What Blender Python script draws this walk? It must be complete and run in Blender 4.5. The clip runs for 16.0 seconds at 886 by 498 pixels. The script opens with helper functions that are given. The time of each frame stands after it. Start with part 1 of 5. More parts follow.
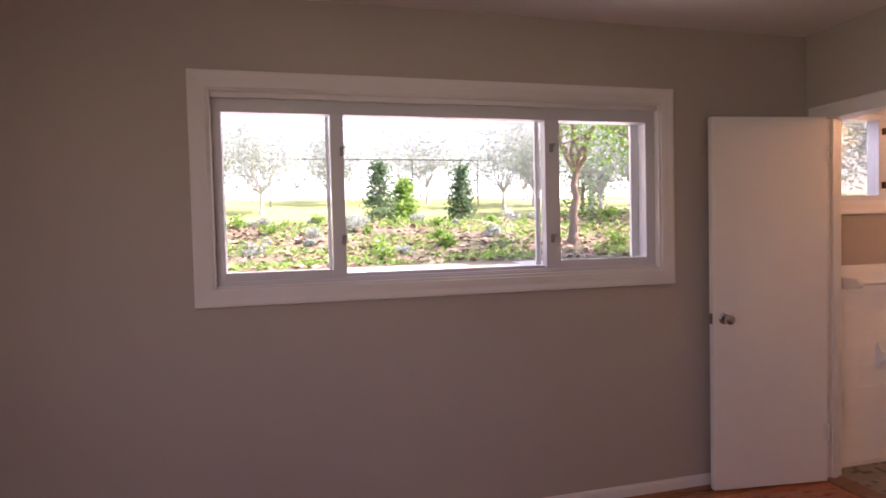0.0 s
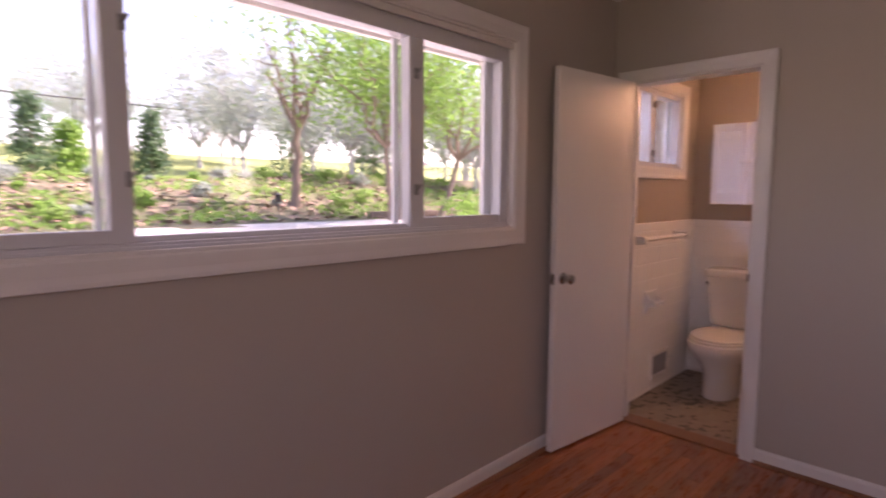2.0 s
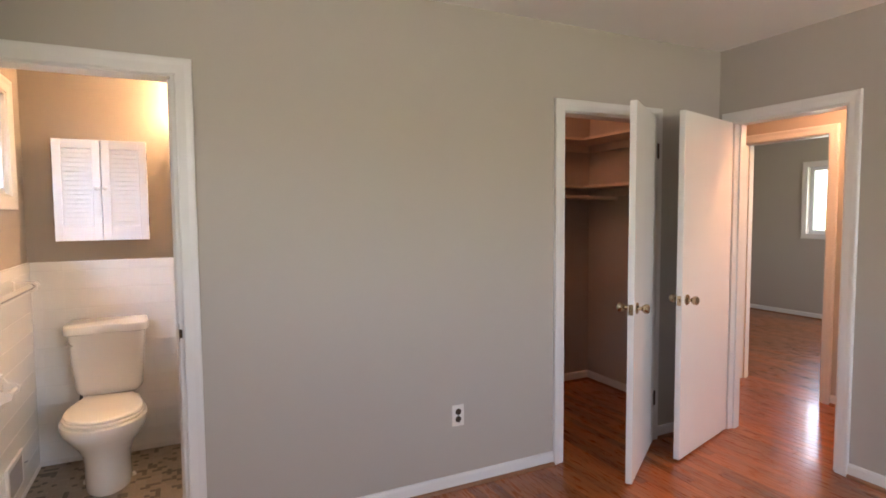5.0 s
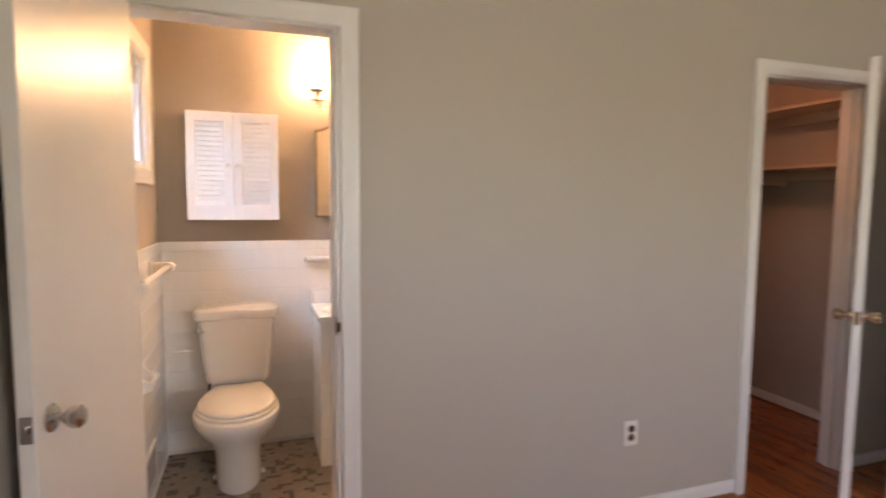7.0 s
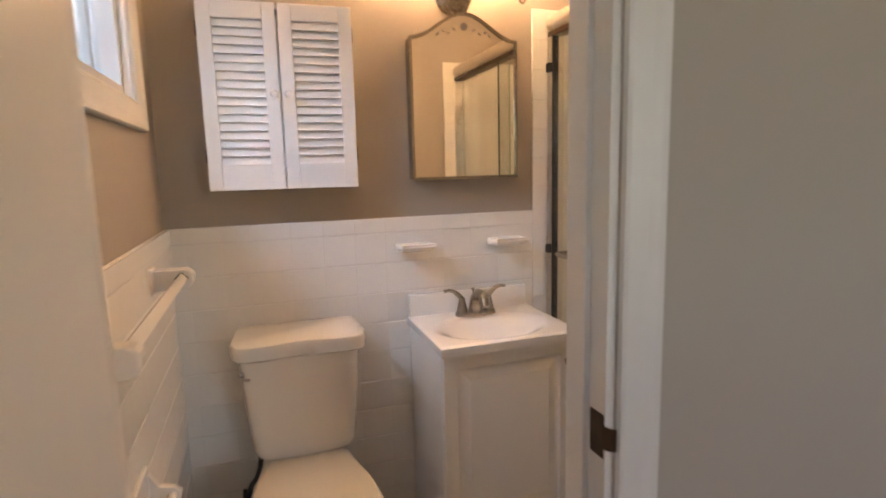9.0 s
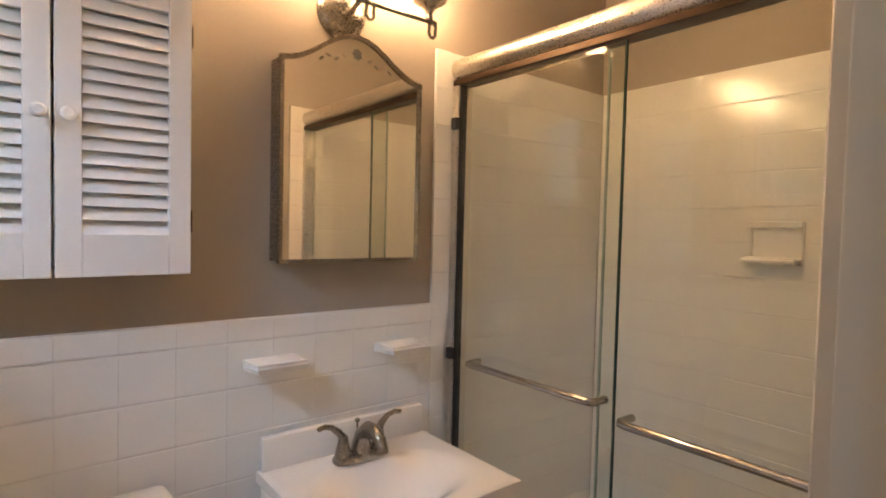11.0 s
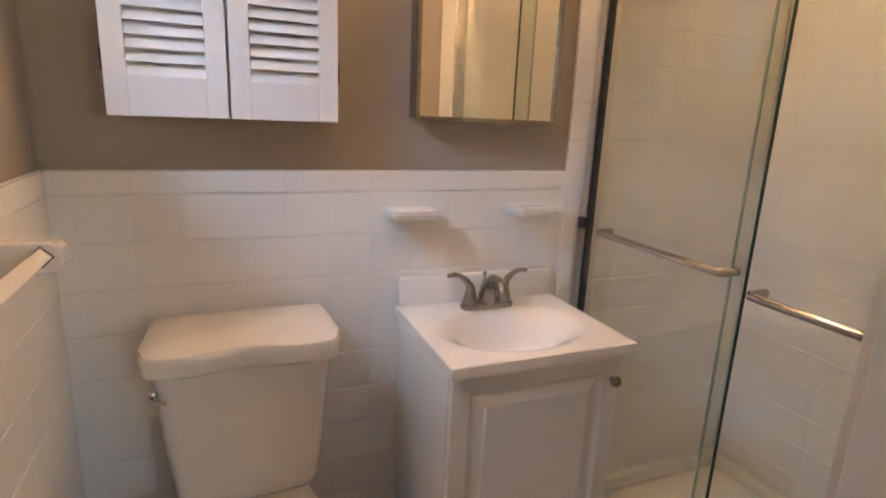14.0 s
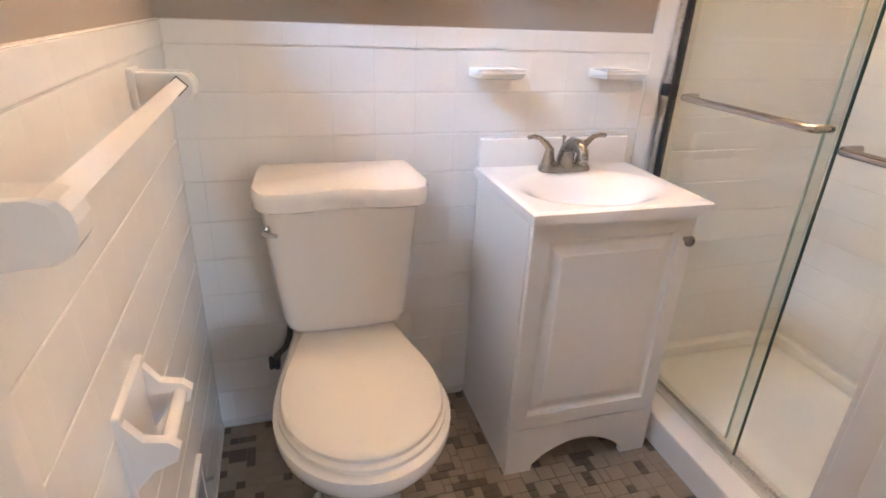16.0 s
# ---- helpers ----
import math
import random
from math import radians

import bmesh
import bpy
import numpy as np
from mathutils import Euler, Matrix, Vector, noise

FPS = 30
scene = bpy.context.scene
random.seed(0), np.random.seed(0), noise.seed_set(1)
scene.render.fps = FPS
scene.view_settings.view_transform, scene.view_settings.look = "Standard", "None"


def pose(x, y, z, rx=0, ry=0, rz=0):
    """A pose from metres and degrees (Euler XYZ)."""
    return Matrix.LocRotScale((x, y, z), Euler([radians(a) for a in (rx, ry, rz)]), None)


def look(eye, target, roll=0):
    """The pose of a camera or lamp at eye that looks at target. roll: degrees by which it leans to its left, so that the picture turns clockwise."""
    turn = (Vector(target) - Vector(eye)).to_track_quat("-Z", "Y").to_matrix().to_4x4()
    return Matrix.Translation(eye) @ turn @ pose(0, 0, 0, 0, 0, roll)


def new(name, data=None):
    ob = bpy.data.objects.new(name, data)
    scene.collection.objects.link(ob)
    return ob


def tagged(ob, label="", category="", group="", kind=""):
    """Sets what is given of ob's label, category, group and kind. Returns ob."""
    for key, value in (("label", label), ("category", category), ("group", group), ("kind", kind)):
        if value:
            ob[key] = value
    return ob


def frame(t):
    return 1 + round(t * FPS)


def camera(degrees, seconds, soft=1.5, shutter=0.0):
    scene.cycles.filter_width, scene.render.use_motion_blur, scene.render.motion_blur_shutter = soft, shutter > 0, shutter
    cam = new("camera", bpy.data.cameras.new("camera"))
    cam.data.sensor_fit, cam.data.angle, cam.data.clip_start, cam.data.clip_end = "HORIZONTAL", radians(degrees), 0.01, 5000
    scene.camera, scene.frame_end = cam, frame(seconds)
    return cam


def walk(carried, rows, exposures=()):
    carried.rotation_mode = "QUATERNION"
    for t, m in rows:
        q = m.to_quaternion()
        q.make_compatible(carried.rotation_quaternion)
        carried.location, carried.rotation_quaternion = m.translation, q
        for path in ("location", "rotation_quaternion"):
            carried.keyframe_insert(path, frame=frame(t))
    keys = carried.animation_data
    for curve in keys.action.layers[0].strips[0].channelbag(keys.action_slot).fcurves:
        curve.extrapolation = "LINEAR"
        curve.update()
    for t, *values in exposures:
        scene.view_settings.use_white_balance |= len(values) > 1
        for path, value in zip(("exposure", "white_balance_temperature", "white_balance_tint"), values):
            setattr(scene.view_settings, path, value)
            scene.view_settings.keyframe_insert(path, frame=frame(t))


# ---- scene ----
cam = camera(78, 16.0, soft=1.75, shutter=0.5)
ROWS = [
    (0, -2.771, -2.562, 1.448, 88.16, 1.40, -13.74),
    (0.5, -2.930, -2.408, 1.443, 87.91, 1.60, -18.08),
    (1, -3.080, -2.179, 1.421, 86.05, 0.09, -25.25),
    (1.5, -3.155, -1.856, 1.405, 85.09, 0.10, -34.83),
    (2, -3.075, -1.629, 1.387, 84.14, -0.23, -45.21),
    (2.5, -2.915, -1.412, 1.431, 83.96, -1.38, -59.71),
    (3, -2.789, -1.177, 1.461, 83.78, -0.83, -77.86),
    (3.5, -2.675, -1.011, 1.441, 85.64, -0.84, -100.10),
    (4, -2.682, -0.942, 1.454, 86.65, 1.42, -110.05),
    (4.2, -2.658, -0.877, 1.459, 86.74, 1.33, -113.42),
    (6.3, -2.234, -0.716, 1.408, 86.30, 0.17, -116.53),
    (6.5, -2.183, -0.668, 1.405, 86.22, 0.43, -115.12),
    (7, -1.978, -0.506, 1.410, 85.28, -0.46, -108.91),
    (7.5, -1.637, -0.397, 1.405, 83.99, -1.22, -104.98),
    (8, -1.289, -0.392, 1.368, 82.94, -1.09, -105.41),
    (8.5, -0.948, -0.411, 1.385, 82.84, 0.27, -105.66),
    (9, -0.655, -0.316, 1.368, 81.56, 1.47, -108.41),
    (9.5, -0.397, -0.316, 1.368, 83.35, 0.49, -115.36),
    (10, -0.170, -0.332, 1.399, 85.47, 0.52, -119.64),
    (10.2, -0.115, -0.345, 1.424, 87.35, 0.02, -122.24),
    (12.3, 0.026, -0.304, 1.394, 85.58, -2.75, -132.98),
    (12.5, 0.011, -0.313, 1.379, 83.72, -3.25, -130.46),
    (13, -0.017, -0.327, 1.359, 79.02, -3.10, -122.45),
    (13.5, -0.065, -0.349, 1.369, 77.70, -2.52, -114.45),
    (14, -0.096, -0.373, 1.342, 76.19, -2.36, -111.80),
    (14.5, -0.132, -0.357, 1.305, 71.75, -2.09, -110.76),
    (15, -0.155, -0.326, 1.276, 68.27, -1.91, -108.98),
    (15.5, -0.163, -0.283, 1.263, 66.29, -2.14, -107.72),
    (16, -0.173, -0.270, 1.245, 65.94, -2.27, -106.06),
]
# seconds, stops, kelvin, tint
EXPOSURES = [(0.0, 2.22, 7500, 51), (1.5, 1.98, 7300, 53), (2.6, 2.1, 8200, 58), (3.0, 2.5, 8400, 50), (3.5, 3.2, 8000, 40), (3.9, 3.32, 7300, 29), (4.2, 3.43, 6900, 23), (6.5, 3.37, 6900, 20), (7.0, 3.3, 7400, 23), (7.5, 2.91, 7700, 26), (8.0, 2.95, 7450, 26), (8.5, 2.65, 7450, 26), (9.5, 2.65, 7000, 13), (10.2, 2.45, 7400, 13), (12.3, 2.28, 5850, 19), (13.0, 2.64, 5900, 17), (14.0, 2.57, 6700, 18), (15.0, 3.4, 6200, 19), (16.0, 3.43, 6000, 16)]
walk(cam, [(t, pose(*p)) for t, *p in ROWS], EXPOSURES)

# ---- world, sun ----
SUN_ELEVATION, SUN_AZIMUTH = 50.0, 100.0  # degrees; azimuth from +y, clockwise seen from above
world = bpy.data.worlds.new("sky")
scene.world = world
world.use_nodes = True
wn = world.node_tree
sky = wn.nodes.new("ShaderNodeTexSky")
sky.sky_type, sky.sun_disc = "NISHITA", False
sky.sun_elevation, sky.sun_rotation = radians(SUN_ELEVATION), radians(SUN_AZIMUTH)
wn.links.new(sky.outputs[0], wn.nodes["Background"].inputs[0])
wn.nodes["Background"].inputs[1].default_value = 0.15
sun_data = bpy.data.lights.new("sun", "SUN")
sun_data.energy, sun_data.angle, sun_data.color = 5.0, radians(0.5), (1.0, 0.98, 0.95)
sun = new("sun", sun_data)
el, az = radians(SUN_ELEVATION), radians(SUN_AZIMUTH)
sun_dir = Vector((math.sin(az) * math.cos(el), math.cos(az) * math.cos(el), math.sin(el)))
sun.matrix_basis = look(sun_dir * 30, (0, 0, 0))


def daylight(name, place, target, width, height, watts, colour, spread=180):
    """An added area lamp that stands in for sky light through a window."""
    data = bpy.data.lights.new(name, "AREA")
    data.shape, data.size, data.size_y, data.energy, data.color = "RECTANGLE", width, height, watts, colour
    data.spread = radians(spread)
    new(name, data).matrix_basis = look(place, target)


# Lamp in the assumed west opening, aimed to brighten the east wall.
daylight("west_window_daylight", (-4.66, -2.70, 1.50), (0.0, -2.35, -0.6), 1.65, 1.1, 3.8, (0.92, 0.96, 1.0))
# Added lamps out of view under the eave, for sky light through the windows.
daylight("north_window_daylight", (-2.07, 0.46, 2.205), (-1.3, -4.0, 0.9), 2.2, 0.36, 1.4, (0.92, 0.96, 1.0))
daylight("bath_window_daylight", (0.60, 0.40, 2.205), (1.2, -0.5, 1.35), 0.8, 0.30, 2.0, (0.58, 0.75, 1.0), 80)
daylight("far_window_daylight", (1.7, -8.54, 1.6), (1.7, -6.0, 1.5), 0.6, 0.8, 0.8, (0.90, 0.95, 1.0))
# Added lamp in a made-up opening, lifts the dim far room.
daylight("far_west_window_daylight", (-1.68, -6.95, 1.5), (2.0, -7.6, 0.9), 1.4, 1.1, 3.0, (0.90, 0.95, 1.0))


# ---- materials ----
def material(name, base, rough=0.5, metal=0.0, vary=0.06, scale=6.0, grain=80.0, bump=0.05, dist=0.002, coat=0.0, random_tint=0.0, spec=0.5, second=None, mix_scale=2.0):
    m = bpy.data.materials.new(name)
    m.use_nodes = True
    t = m.node_tree
    b = t.nodes["Principled BSDF"]
    geo = t.nodes.new("ShaderNodeTexCoord")
    big = t.nodes.new("ShaderNodeTexNoise")
    big.inputs["Scale"].default_value, big.inputs["Detail"].default_value = scale, 4
    fine = t.nodes.new("ShaderNodeTexNoise")
    fine.inputs["Scale"].default_value, fine.inputs["Detail"].default_value = grain, 3
    for n in (big, fine):
        t.links.new(geo.outputs["Object"], n.inputs["Vector"])
    ramp = t.nodes.new("ShaderNodeMix")
    ramp.data_type = "RGBA"
    lo = [max(0, c * (1 - vary)) for c in base]
    hi = second if second else [min(1, c * (1 + vary)) for c in base]
    ramp.inputs[6].default_value, ramp.inputs[7].default_value = (*lo, 1), (*hi, 1)
    t.links.new(big.outputs["Fac"], ramp.inputs[0])
    last = ramp.outputs[2]
    if random_tint:
        info = t.nodes.new("ShaderNodeObjectInfo")
        isl = t.nodes.new("ShaderNodeNewGeometry")
        add = t.nodes.new("ShaderNodeMath")
        add.operation = "ADD"
        t.links.new(info.outputs["Random"], add.inputs[0])
        t.links.new(isl.outputs["Random Per Island"], add.inputs[1])
        fr = t.nodes.new("ShaderNodeMath")
        fr.operation = "FRACT"
        t.links.new(add.outputs[0], fr.inputs[0])
        rng = t.nodes.new("ShaderNodeMapRange")
        rng.inputs[3].default_value, rng.inputs[4].default_value = 1 - random_tint, 1 + random_tint
        t.links.new(fr.outputs[0], rng.inputs[0])
        hsv = t.nodes.new("ShaderNodeHueSaturation")
        t.links.new(last, hsv.inputs["Color"])
        t.links.new(rng.outputs[0], hsv.inputs["Value"])
        last = hsv.outputs[0]
    t.links.new(last, b.inputs["Base Color"])
    b.inputs["Roughness"].default_value, b.inputs["Metallic"].default_value = rough, metal
    b.inputs["Specular IOR Level"].default_value = spec
    b.inputs["Coat Weight"].default_value = coat
    b.inputs["Coat Roughness"].default_value = 0.08
    rr = t.nodes.new("ShaderNodeMapRange")
    rr.inputs[3].default_value, rr.inputs[4].default_value = max(0.02, rough * 0.85), min(1, rough * 1.15)
    t.links.new(fine.outputs["Fac"], rr.inputs[0])
    t.links.new(rr.outputs[0], b.inputs["Roughness"])
    if bump:
        bp = t.nodes.new("ShaderNodeBump")
        bp.inputs["Strength"].default_value, bp.inputs["Distance"].default_value = bump, dist
        t.links.new(fine.outputs["Fac"], bp.inputs["Height"])
        t.links.new(bp.outputs[0], b.inputs["Normal"])
    return m


def wood(name, dark, light, rough=0.28, coat=0.3, random_tint=0.2, along="X"):
    m = material(name, dark, rough, vary=0.15, scale=1.0, grain=20, bump=0.06, dist=0.0008, coat=coat, random_tint=random_tint, second=light)
    t = m.node_tree
    mp = t.nodes.new("ShaderNodeMapping")
    mp.inputs["Scale"].default_value = (2.2, 30, 30) if along == "X" else (30, 2.2, 30)
    geo = next(n for n in t.nodes if n.bl_idname == "ShaderNodeTexCoord")
    info = t.nodes.new("ShaderNodeObjectInfo")
    t.links.new(geo.outputs["Object"], mp.inputs[0])
    t.links.new(info.outputs["Random"], mp.inputs["Location"])
    for n in t.nodes:
        if n.bl_idname == "ShaderNodeTexNoise":
            n.inputs["Scale"].default_value, n.inputs["Detail"].default_value = (1.2, 6) if n.inputs["Scale"].default_value < 5 else (4, 6)
            t.links.new(mp.outputs[0], n.inputs["Vector"])
    return m


def glow(name, colour, strength):
    m = bpy.data.materials.new(name)
    m.use_nodes = True
    b = m.node_tree.nodes["Principled BSDF"]
    b.inputs["Base Color"].default_value = (0.9, 0.88, 0.82, 1)
    b.inputs["Emission Color"].default_value, b.inputs["Emission Strength"].default_value = (*colour, 1), strength
    return m


def glass(name, tint=(0.96, 0.98, 0.97), gloss=0.02):
    m = bpy.data.materials.new(name)
    m.use_nodes = True
    t = m.node_tree
    t.nodes.remove(t.nodes["Principled BSDF"])
    tr, gl, mx, fr = (t.nodes.new("ShaderNode" + k) for k in ("BsdfTransparent", "BsdfGlossy", "MixShader", "LayerWeight"))
    tr.inputs[0].default_value = (*tint, 1)
    gl.inputs["Roughness"].default_value = gloss
    power, gain = t.nodes.new("ShaderNodeMath"), t.nodes.new("ShaderNodeMapRange")
    power.operation, power.inputs[1].default_value = "POWER", 4.0
    gain.inputs[3].default_value, gain.inputs[4].default_value = 0.042, 0.8
    fr.inputs["Blend"].default_value = 0.5
    t.links.new(fr.outputs["Facing"], power.inputs[0])
    t.links.new(power.outputs[0], gain.inputs[0])
    t.links.new(gain.outputs[0], mx.inputs[0])
    t.links.new(tr.outputs[0], mx.inputs[1])
    t.links.new(gl.outputs[0], mx.inputs[2])
    t.links.new(mx.outputs[0], t.nodes["Material Output"].inputs[0])
    return m


PAINT = material("greige_wall_paint", (0.45, 0.403, 0.348), 0.75, vary=0.03, scale=1.5, grain=260, bump=0.12, dist=0.001)
BATH_PAINT = material("tan_bath_paint", (0.40, 0.345, 0.285), 0.7, vary=0.03, scale=1.5, grain=260, bump=0.12, dist=0.001)
CLOSET_PAINT = material("closet_paint", (0.44, 0.38, 0.33), 0.8, vary=0.05, scale=2, grain=200, bump=0.1)
CEILING = material("ceiling_paint", (0.78, 0.76, 0.73), 0.85, vary=0.02, scale=1.2, grain=220, bump=0.12, dist=0.001)
TRIM = material("white_trim_paint", (0.73, 0.71, 0.68), 0.35, vary=0.03, scale=5, grain=60, bump=0.05)
DOOR = material("white_door_paint", (0.79, 0.765, 0.73), 0.32, vary=0.03, scale=3, grain=40, bump=0.06)
VINYL = material("white_window_frame", (0.62, 0.63, 0.65), 0.35, vary=0.02, scale=6, grain=50, bump=0.03)
OAK = wood("red_oak_floor", (0.26, 0.070, 0.018), (0.41, 0.126, 0.034), 0.28, 0.32, 0.34, "X")
OAK_TRIM = wood("stained_oak_trim", (0.20, 0.075, 0.03), (0.32, 0.14, 0.06), 0.35, 0.2, 0.1, "X")
SHELF = material("painted_shelf_board", (0.58, 0.47, 0.38), 0.6, vary=0.08, scale=4, grain=60)
TILE = material("white_glazed_tile", (0.85, 0.835, 0.80), 0.14, vary=0.025, scale=3, grain=14, bump=0.04, dist=0.002, random_tint=0.008)
GROUT = material("pale_grout", (0.76, 0.74, 0.71), 0.85, vary=0.08, scale=10, grain=200, bump=0.2)
FLOOR_GROUT = material("floor_grout", (0.25, 0.225, 0.19), 0.85, vary=0.1, scale=10, grain=200, bump=0.2)
MOSAIC_LIGHT = material("beige_mosaic_tile", (0.30, 0.245, 0.185), 0.45, vary=0.12, scale=14, grain=90, bump=0.1, random_tint=0.07)
MOSAIC_DARK = material("brown_mosaic_tile", (0.120, 0.092, 0.069), 0.45, vary=0.2, scale=14, grain=90, bump=0.1, random_tint=0.14)
PORCELAIN = material("white_porcelain", (0.80, 0.775, 0.73), 0.09, vary=0.015, scale=3, grain=8, bump=0.02, coat=0.5)
SEAT = material("white_seat_plastic", (0.80, 0.765, 0.70), 0.2, vary=0.015, scale=3, grain=10, bump=0.02)
CERAMIC = material("white_ceramic", (0.82, 0.80, 0.77), 0.12, vary=0.02, scale=6, grain=20, bump=0.03)
MARBLE = material("white_cultured_marble", (0.83, 0.80, 0.76), 0.18, vary=0.02, scale=4, grain=20, bump=0.02, coat=0.4)
CABINET = material("white_cabinet_paint", (0.78, 0.76, 0.72), 0.38, vary=0.025, scale=4, grain=60, bump=0.05)
LOUVER = material("white_louver_paint", (0.80, 0.80, 0.80), 0.4, vary=0.02, scale=5, grain=80, bump=0.05)
NICKEL = material("brushed_nickel", (0.33, 0.30, 0.26), 0.27, 1.0, vary=0.06, scale=10, grain=300, bump=0.008)
CHROME = material("chrome", (0.50, 0.49, 0.48), 0.12, 1.0, vary=0.05, scale=8, grain=200, bump=0.01)
BRASS = material("polished_brass", (0.50, 0.40, 0.27), 0.18, 1.0, vary=0.1, scale=12, grain=100, bump=0.02)
BRONZE = material("dark_bronze", (0.07, 0.045, 0.03), 0.4, 0.8, vary=0.2, scale=20, grain=120, bump=0.08)
HEADER = material("satin_aluminium", (0.72, 0.69, 0.64), 0.28, 1.0, vary=0.04, scale=6, grain=250, bump=0.008)
DARK_SEAL = material("dark_rubber_seal", (0.02, 0.02, 0.022), 0.6, vary=0.2, scale=20, grain=80)
ACRYLIC = material("white_shower_pan", (0.85, 0.83, 0.79), 0.25, vary=0.02, scale=4, grain=30, bump=0.03)
PLATE = material("ivory_plate", (0.78, 0.75, 0.69), 0.35, vary=0.02, scale=10, grain=60)
DARK = material("dark_slot", (0.03, 0.025, 0.02), 0.6, vary=0.3, scale=20, grain=90)
VENT = material("vent_enamel", (0.30, 0.27, 0.24), 0.45, vary=0.1, scale=20, grain=90)
HOSE = material("braided_hose", (0.10, 0.10, 0.10), 0.4, 0.6, vary=0.3, scale=60, grain=200, bump=0.2)
BULB = glow("warm_lamp_glass", (1.0, 0.66, 0.355), 10.0)
HALL_LAMP = glow("warm_hall_diffuser", (1.0, 0.52, 0.28), 18.0)
CLOSET_LAMP = glow("closet_bulb_glass", (1.0, 0.46, 0.25), 22.0)
WINDOW_GLASS = glass("window_glass")
SHOWER_GLASS = glass("shower_glass", (0.970, 0.990, 0.968), 0.02)
GLASS_EDGE = material("green_glass_edge", (0.02, 0.05, 0.042), 0.15, vary=0.1, scale=10, grain=60)
PALE_EDGE = material("pale_glass_edge", (0.30, 0.38, 0.34), 0.2, vary=0.1, scale=10, grain=60)
MIRROR = material("mirror_silver", (0.86, 0.84, 0.78), 0.01, 1.0, vary=0.005, scale=2, grain=4, bump=0)
ETCHED = material("etched_glass", (0.42, 0.38, 0.32), 0.5, vary=0.05, scale=8, grain=90)
GROUND = material("leaf_litter_ground", (0.12, 0.17, 0.05), 0.95, vary=0.4, scale=1.6, grain=11, bump=0.8, dist=0.05, second=(0.17, 0.13, 0.10))
LAWN = material("spring_grass", (0.22, 0.28, 0.09), 0.95, vary=0.3, scale=1.5, grain=30, bump=0.6, dist=0.03)
CONCRETE = material("pale_concrete", (0.50, 0.48, 0.45), 0.9, vary=0.1, scale=2, grain=60, bump=0.2)
# Distance haze is painted into FAR_BARK and PALE_LEAF as paler colour.
FAR_BARK = material("haze_toned_bark", (0.38, 0.38, 0.39), 0.9, vary=0.2, scale=8, grain=40, bump=0)
BARK = material("grey_brown_bark", (0.20, 0.145, 0.115), 0.9, vary=0.35, scale=8, grain=40, bump=0.8, dist=0.01)
LEAF = material("young_green_leaf", (0.16, 0.33, 0.06), 0.6, vary=0.25, scale=3, grain=30, bump=0, random_tint=0.35)
DARK_LEAF = material("evergreen_needle", (0.075, 0.14, 0.08), 0.7, vary=0.3, scale=3, grain=30, bump=0, random_tint=0.35)
PALE_LEAF = material("haze_toned_foliage", (0.27, 0.33, 0.29), 0.8, vary=0.3, scale=3, grain=30, bump=0, random_tint=0.3)
STEEL = material("galvanised_steel", (0.30, 0.31, 0.31), 0.5, 0.6, vary=0.1, scale=8, grain=90)


def let_light_through(m, colour):
    """Thin leaves pass part of the light that falls on them."""
    t = m.node_tree
    tr, mx = t.nodes.new("ShaderNodeBsdfTranslucent"), t.nodes.new("ShaderNodeMixShader")
    tr.inputs[0].default_value = (*colour, 1)
    mx.inputs[0].default_value = 0.5
    t.links.new(t.nodes["Principled BSDF"].outputs[0], mx.inputs[1])
    t.links.new(tr.outputs[0], mx.inputs[2])
    t.links.new(mx.outputs[0], t.nodes["Material Output"].inputs[0])


def see_through(m, share):
    """A woven mesh, of which that share is open."""
    t = m.node_tree
    tr, mx = t.nodes.new("ShaderNodeBsdfTransparent"), t.nodes.new("ShaderNodeMixShader")
    mx.inputs[0].default_value = share
    t.links.new(t.nodes["Principled BSDF"].outputs[0], mx.inputs[1])
    t.links.new(tr.outputs[0], mx.inputs[2])
    t.links.new(mx.outputs[0], t.nodes["Material Output"].inputs[0])


SCREEN = material("grey_insect_screen", (0.10, 0.11, 0.12), 0.7, vary=0.1, scale=20, grain=200)
see_through(SCREEN, 0.55)
let_light_through(LEAF, (0.22, 0.42, 0.10))
# The paled tone for haze goes into the transmitted colour too.
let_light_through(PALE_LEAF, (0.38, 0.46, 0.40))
let_light_through(DARK_LEAF, (0.12, 0.24, 0.12))
FENCE = material("weathered_fence_steel", (0.09, 0.095, 0.10), 0.6, 0.3, vary=0.1, scale=8, grain=90)
SIDING = material("red_brick_far", (0.32, 0.11, 0.08), 0.9, vary=0.2, scale=6, grain=40)
ROOF = material("dark_shingle", (0.10, 0.09, 0.085), 0.9, vary=0.2, scale=6, grain=40)


# ---- mesh helpers ----
def box(bm, a, b, bevel=0.0, seg=2):
    """A box between two corners, its edges rounded by bevel."""
    lo, hi = [min(p, q) for p, q in zip(a, b)], [max(p, q) for p, q in zip(a, b)]
    vs = [bm.verts.new((x, y, z)) for x in (lo[0], hi[0]) for y in (lo[1], hi[1]) for z in (lo[2], hi[2])]
    fs = [bm.faces.new([vs[i] for i in f]) for f in ((0, 1, 3, 2), (4, 6, 7, 5), (0, 4, 5, 1), (2, 3, 7, 6), (0, 2, 6, 4), (1, 5, 7, 3))]
    if bevel:
        es = list({e for f in fs for e in f.edges})
        bmesh.ops.bevel(bm, geom=es, offset=bevel, segments=seg, affect="EDGES", profile=0.5)


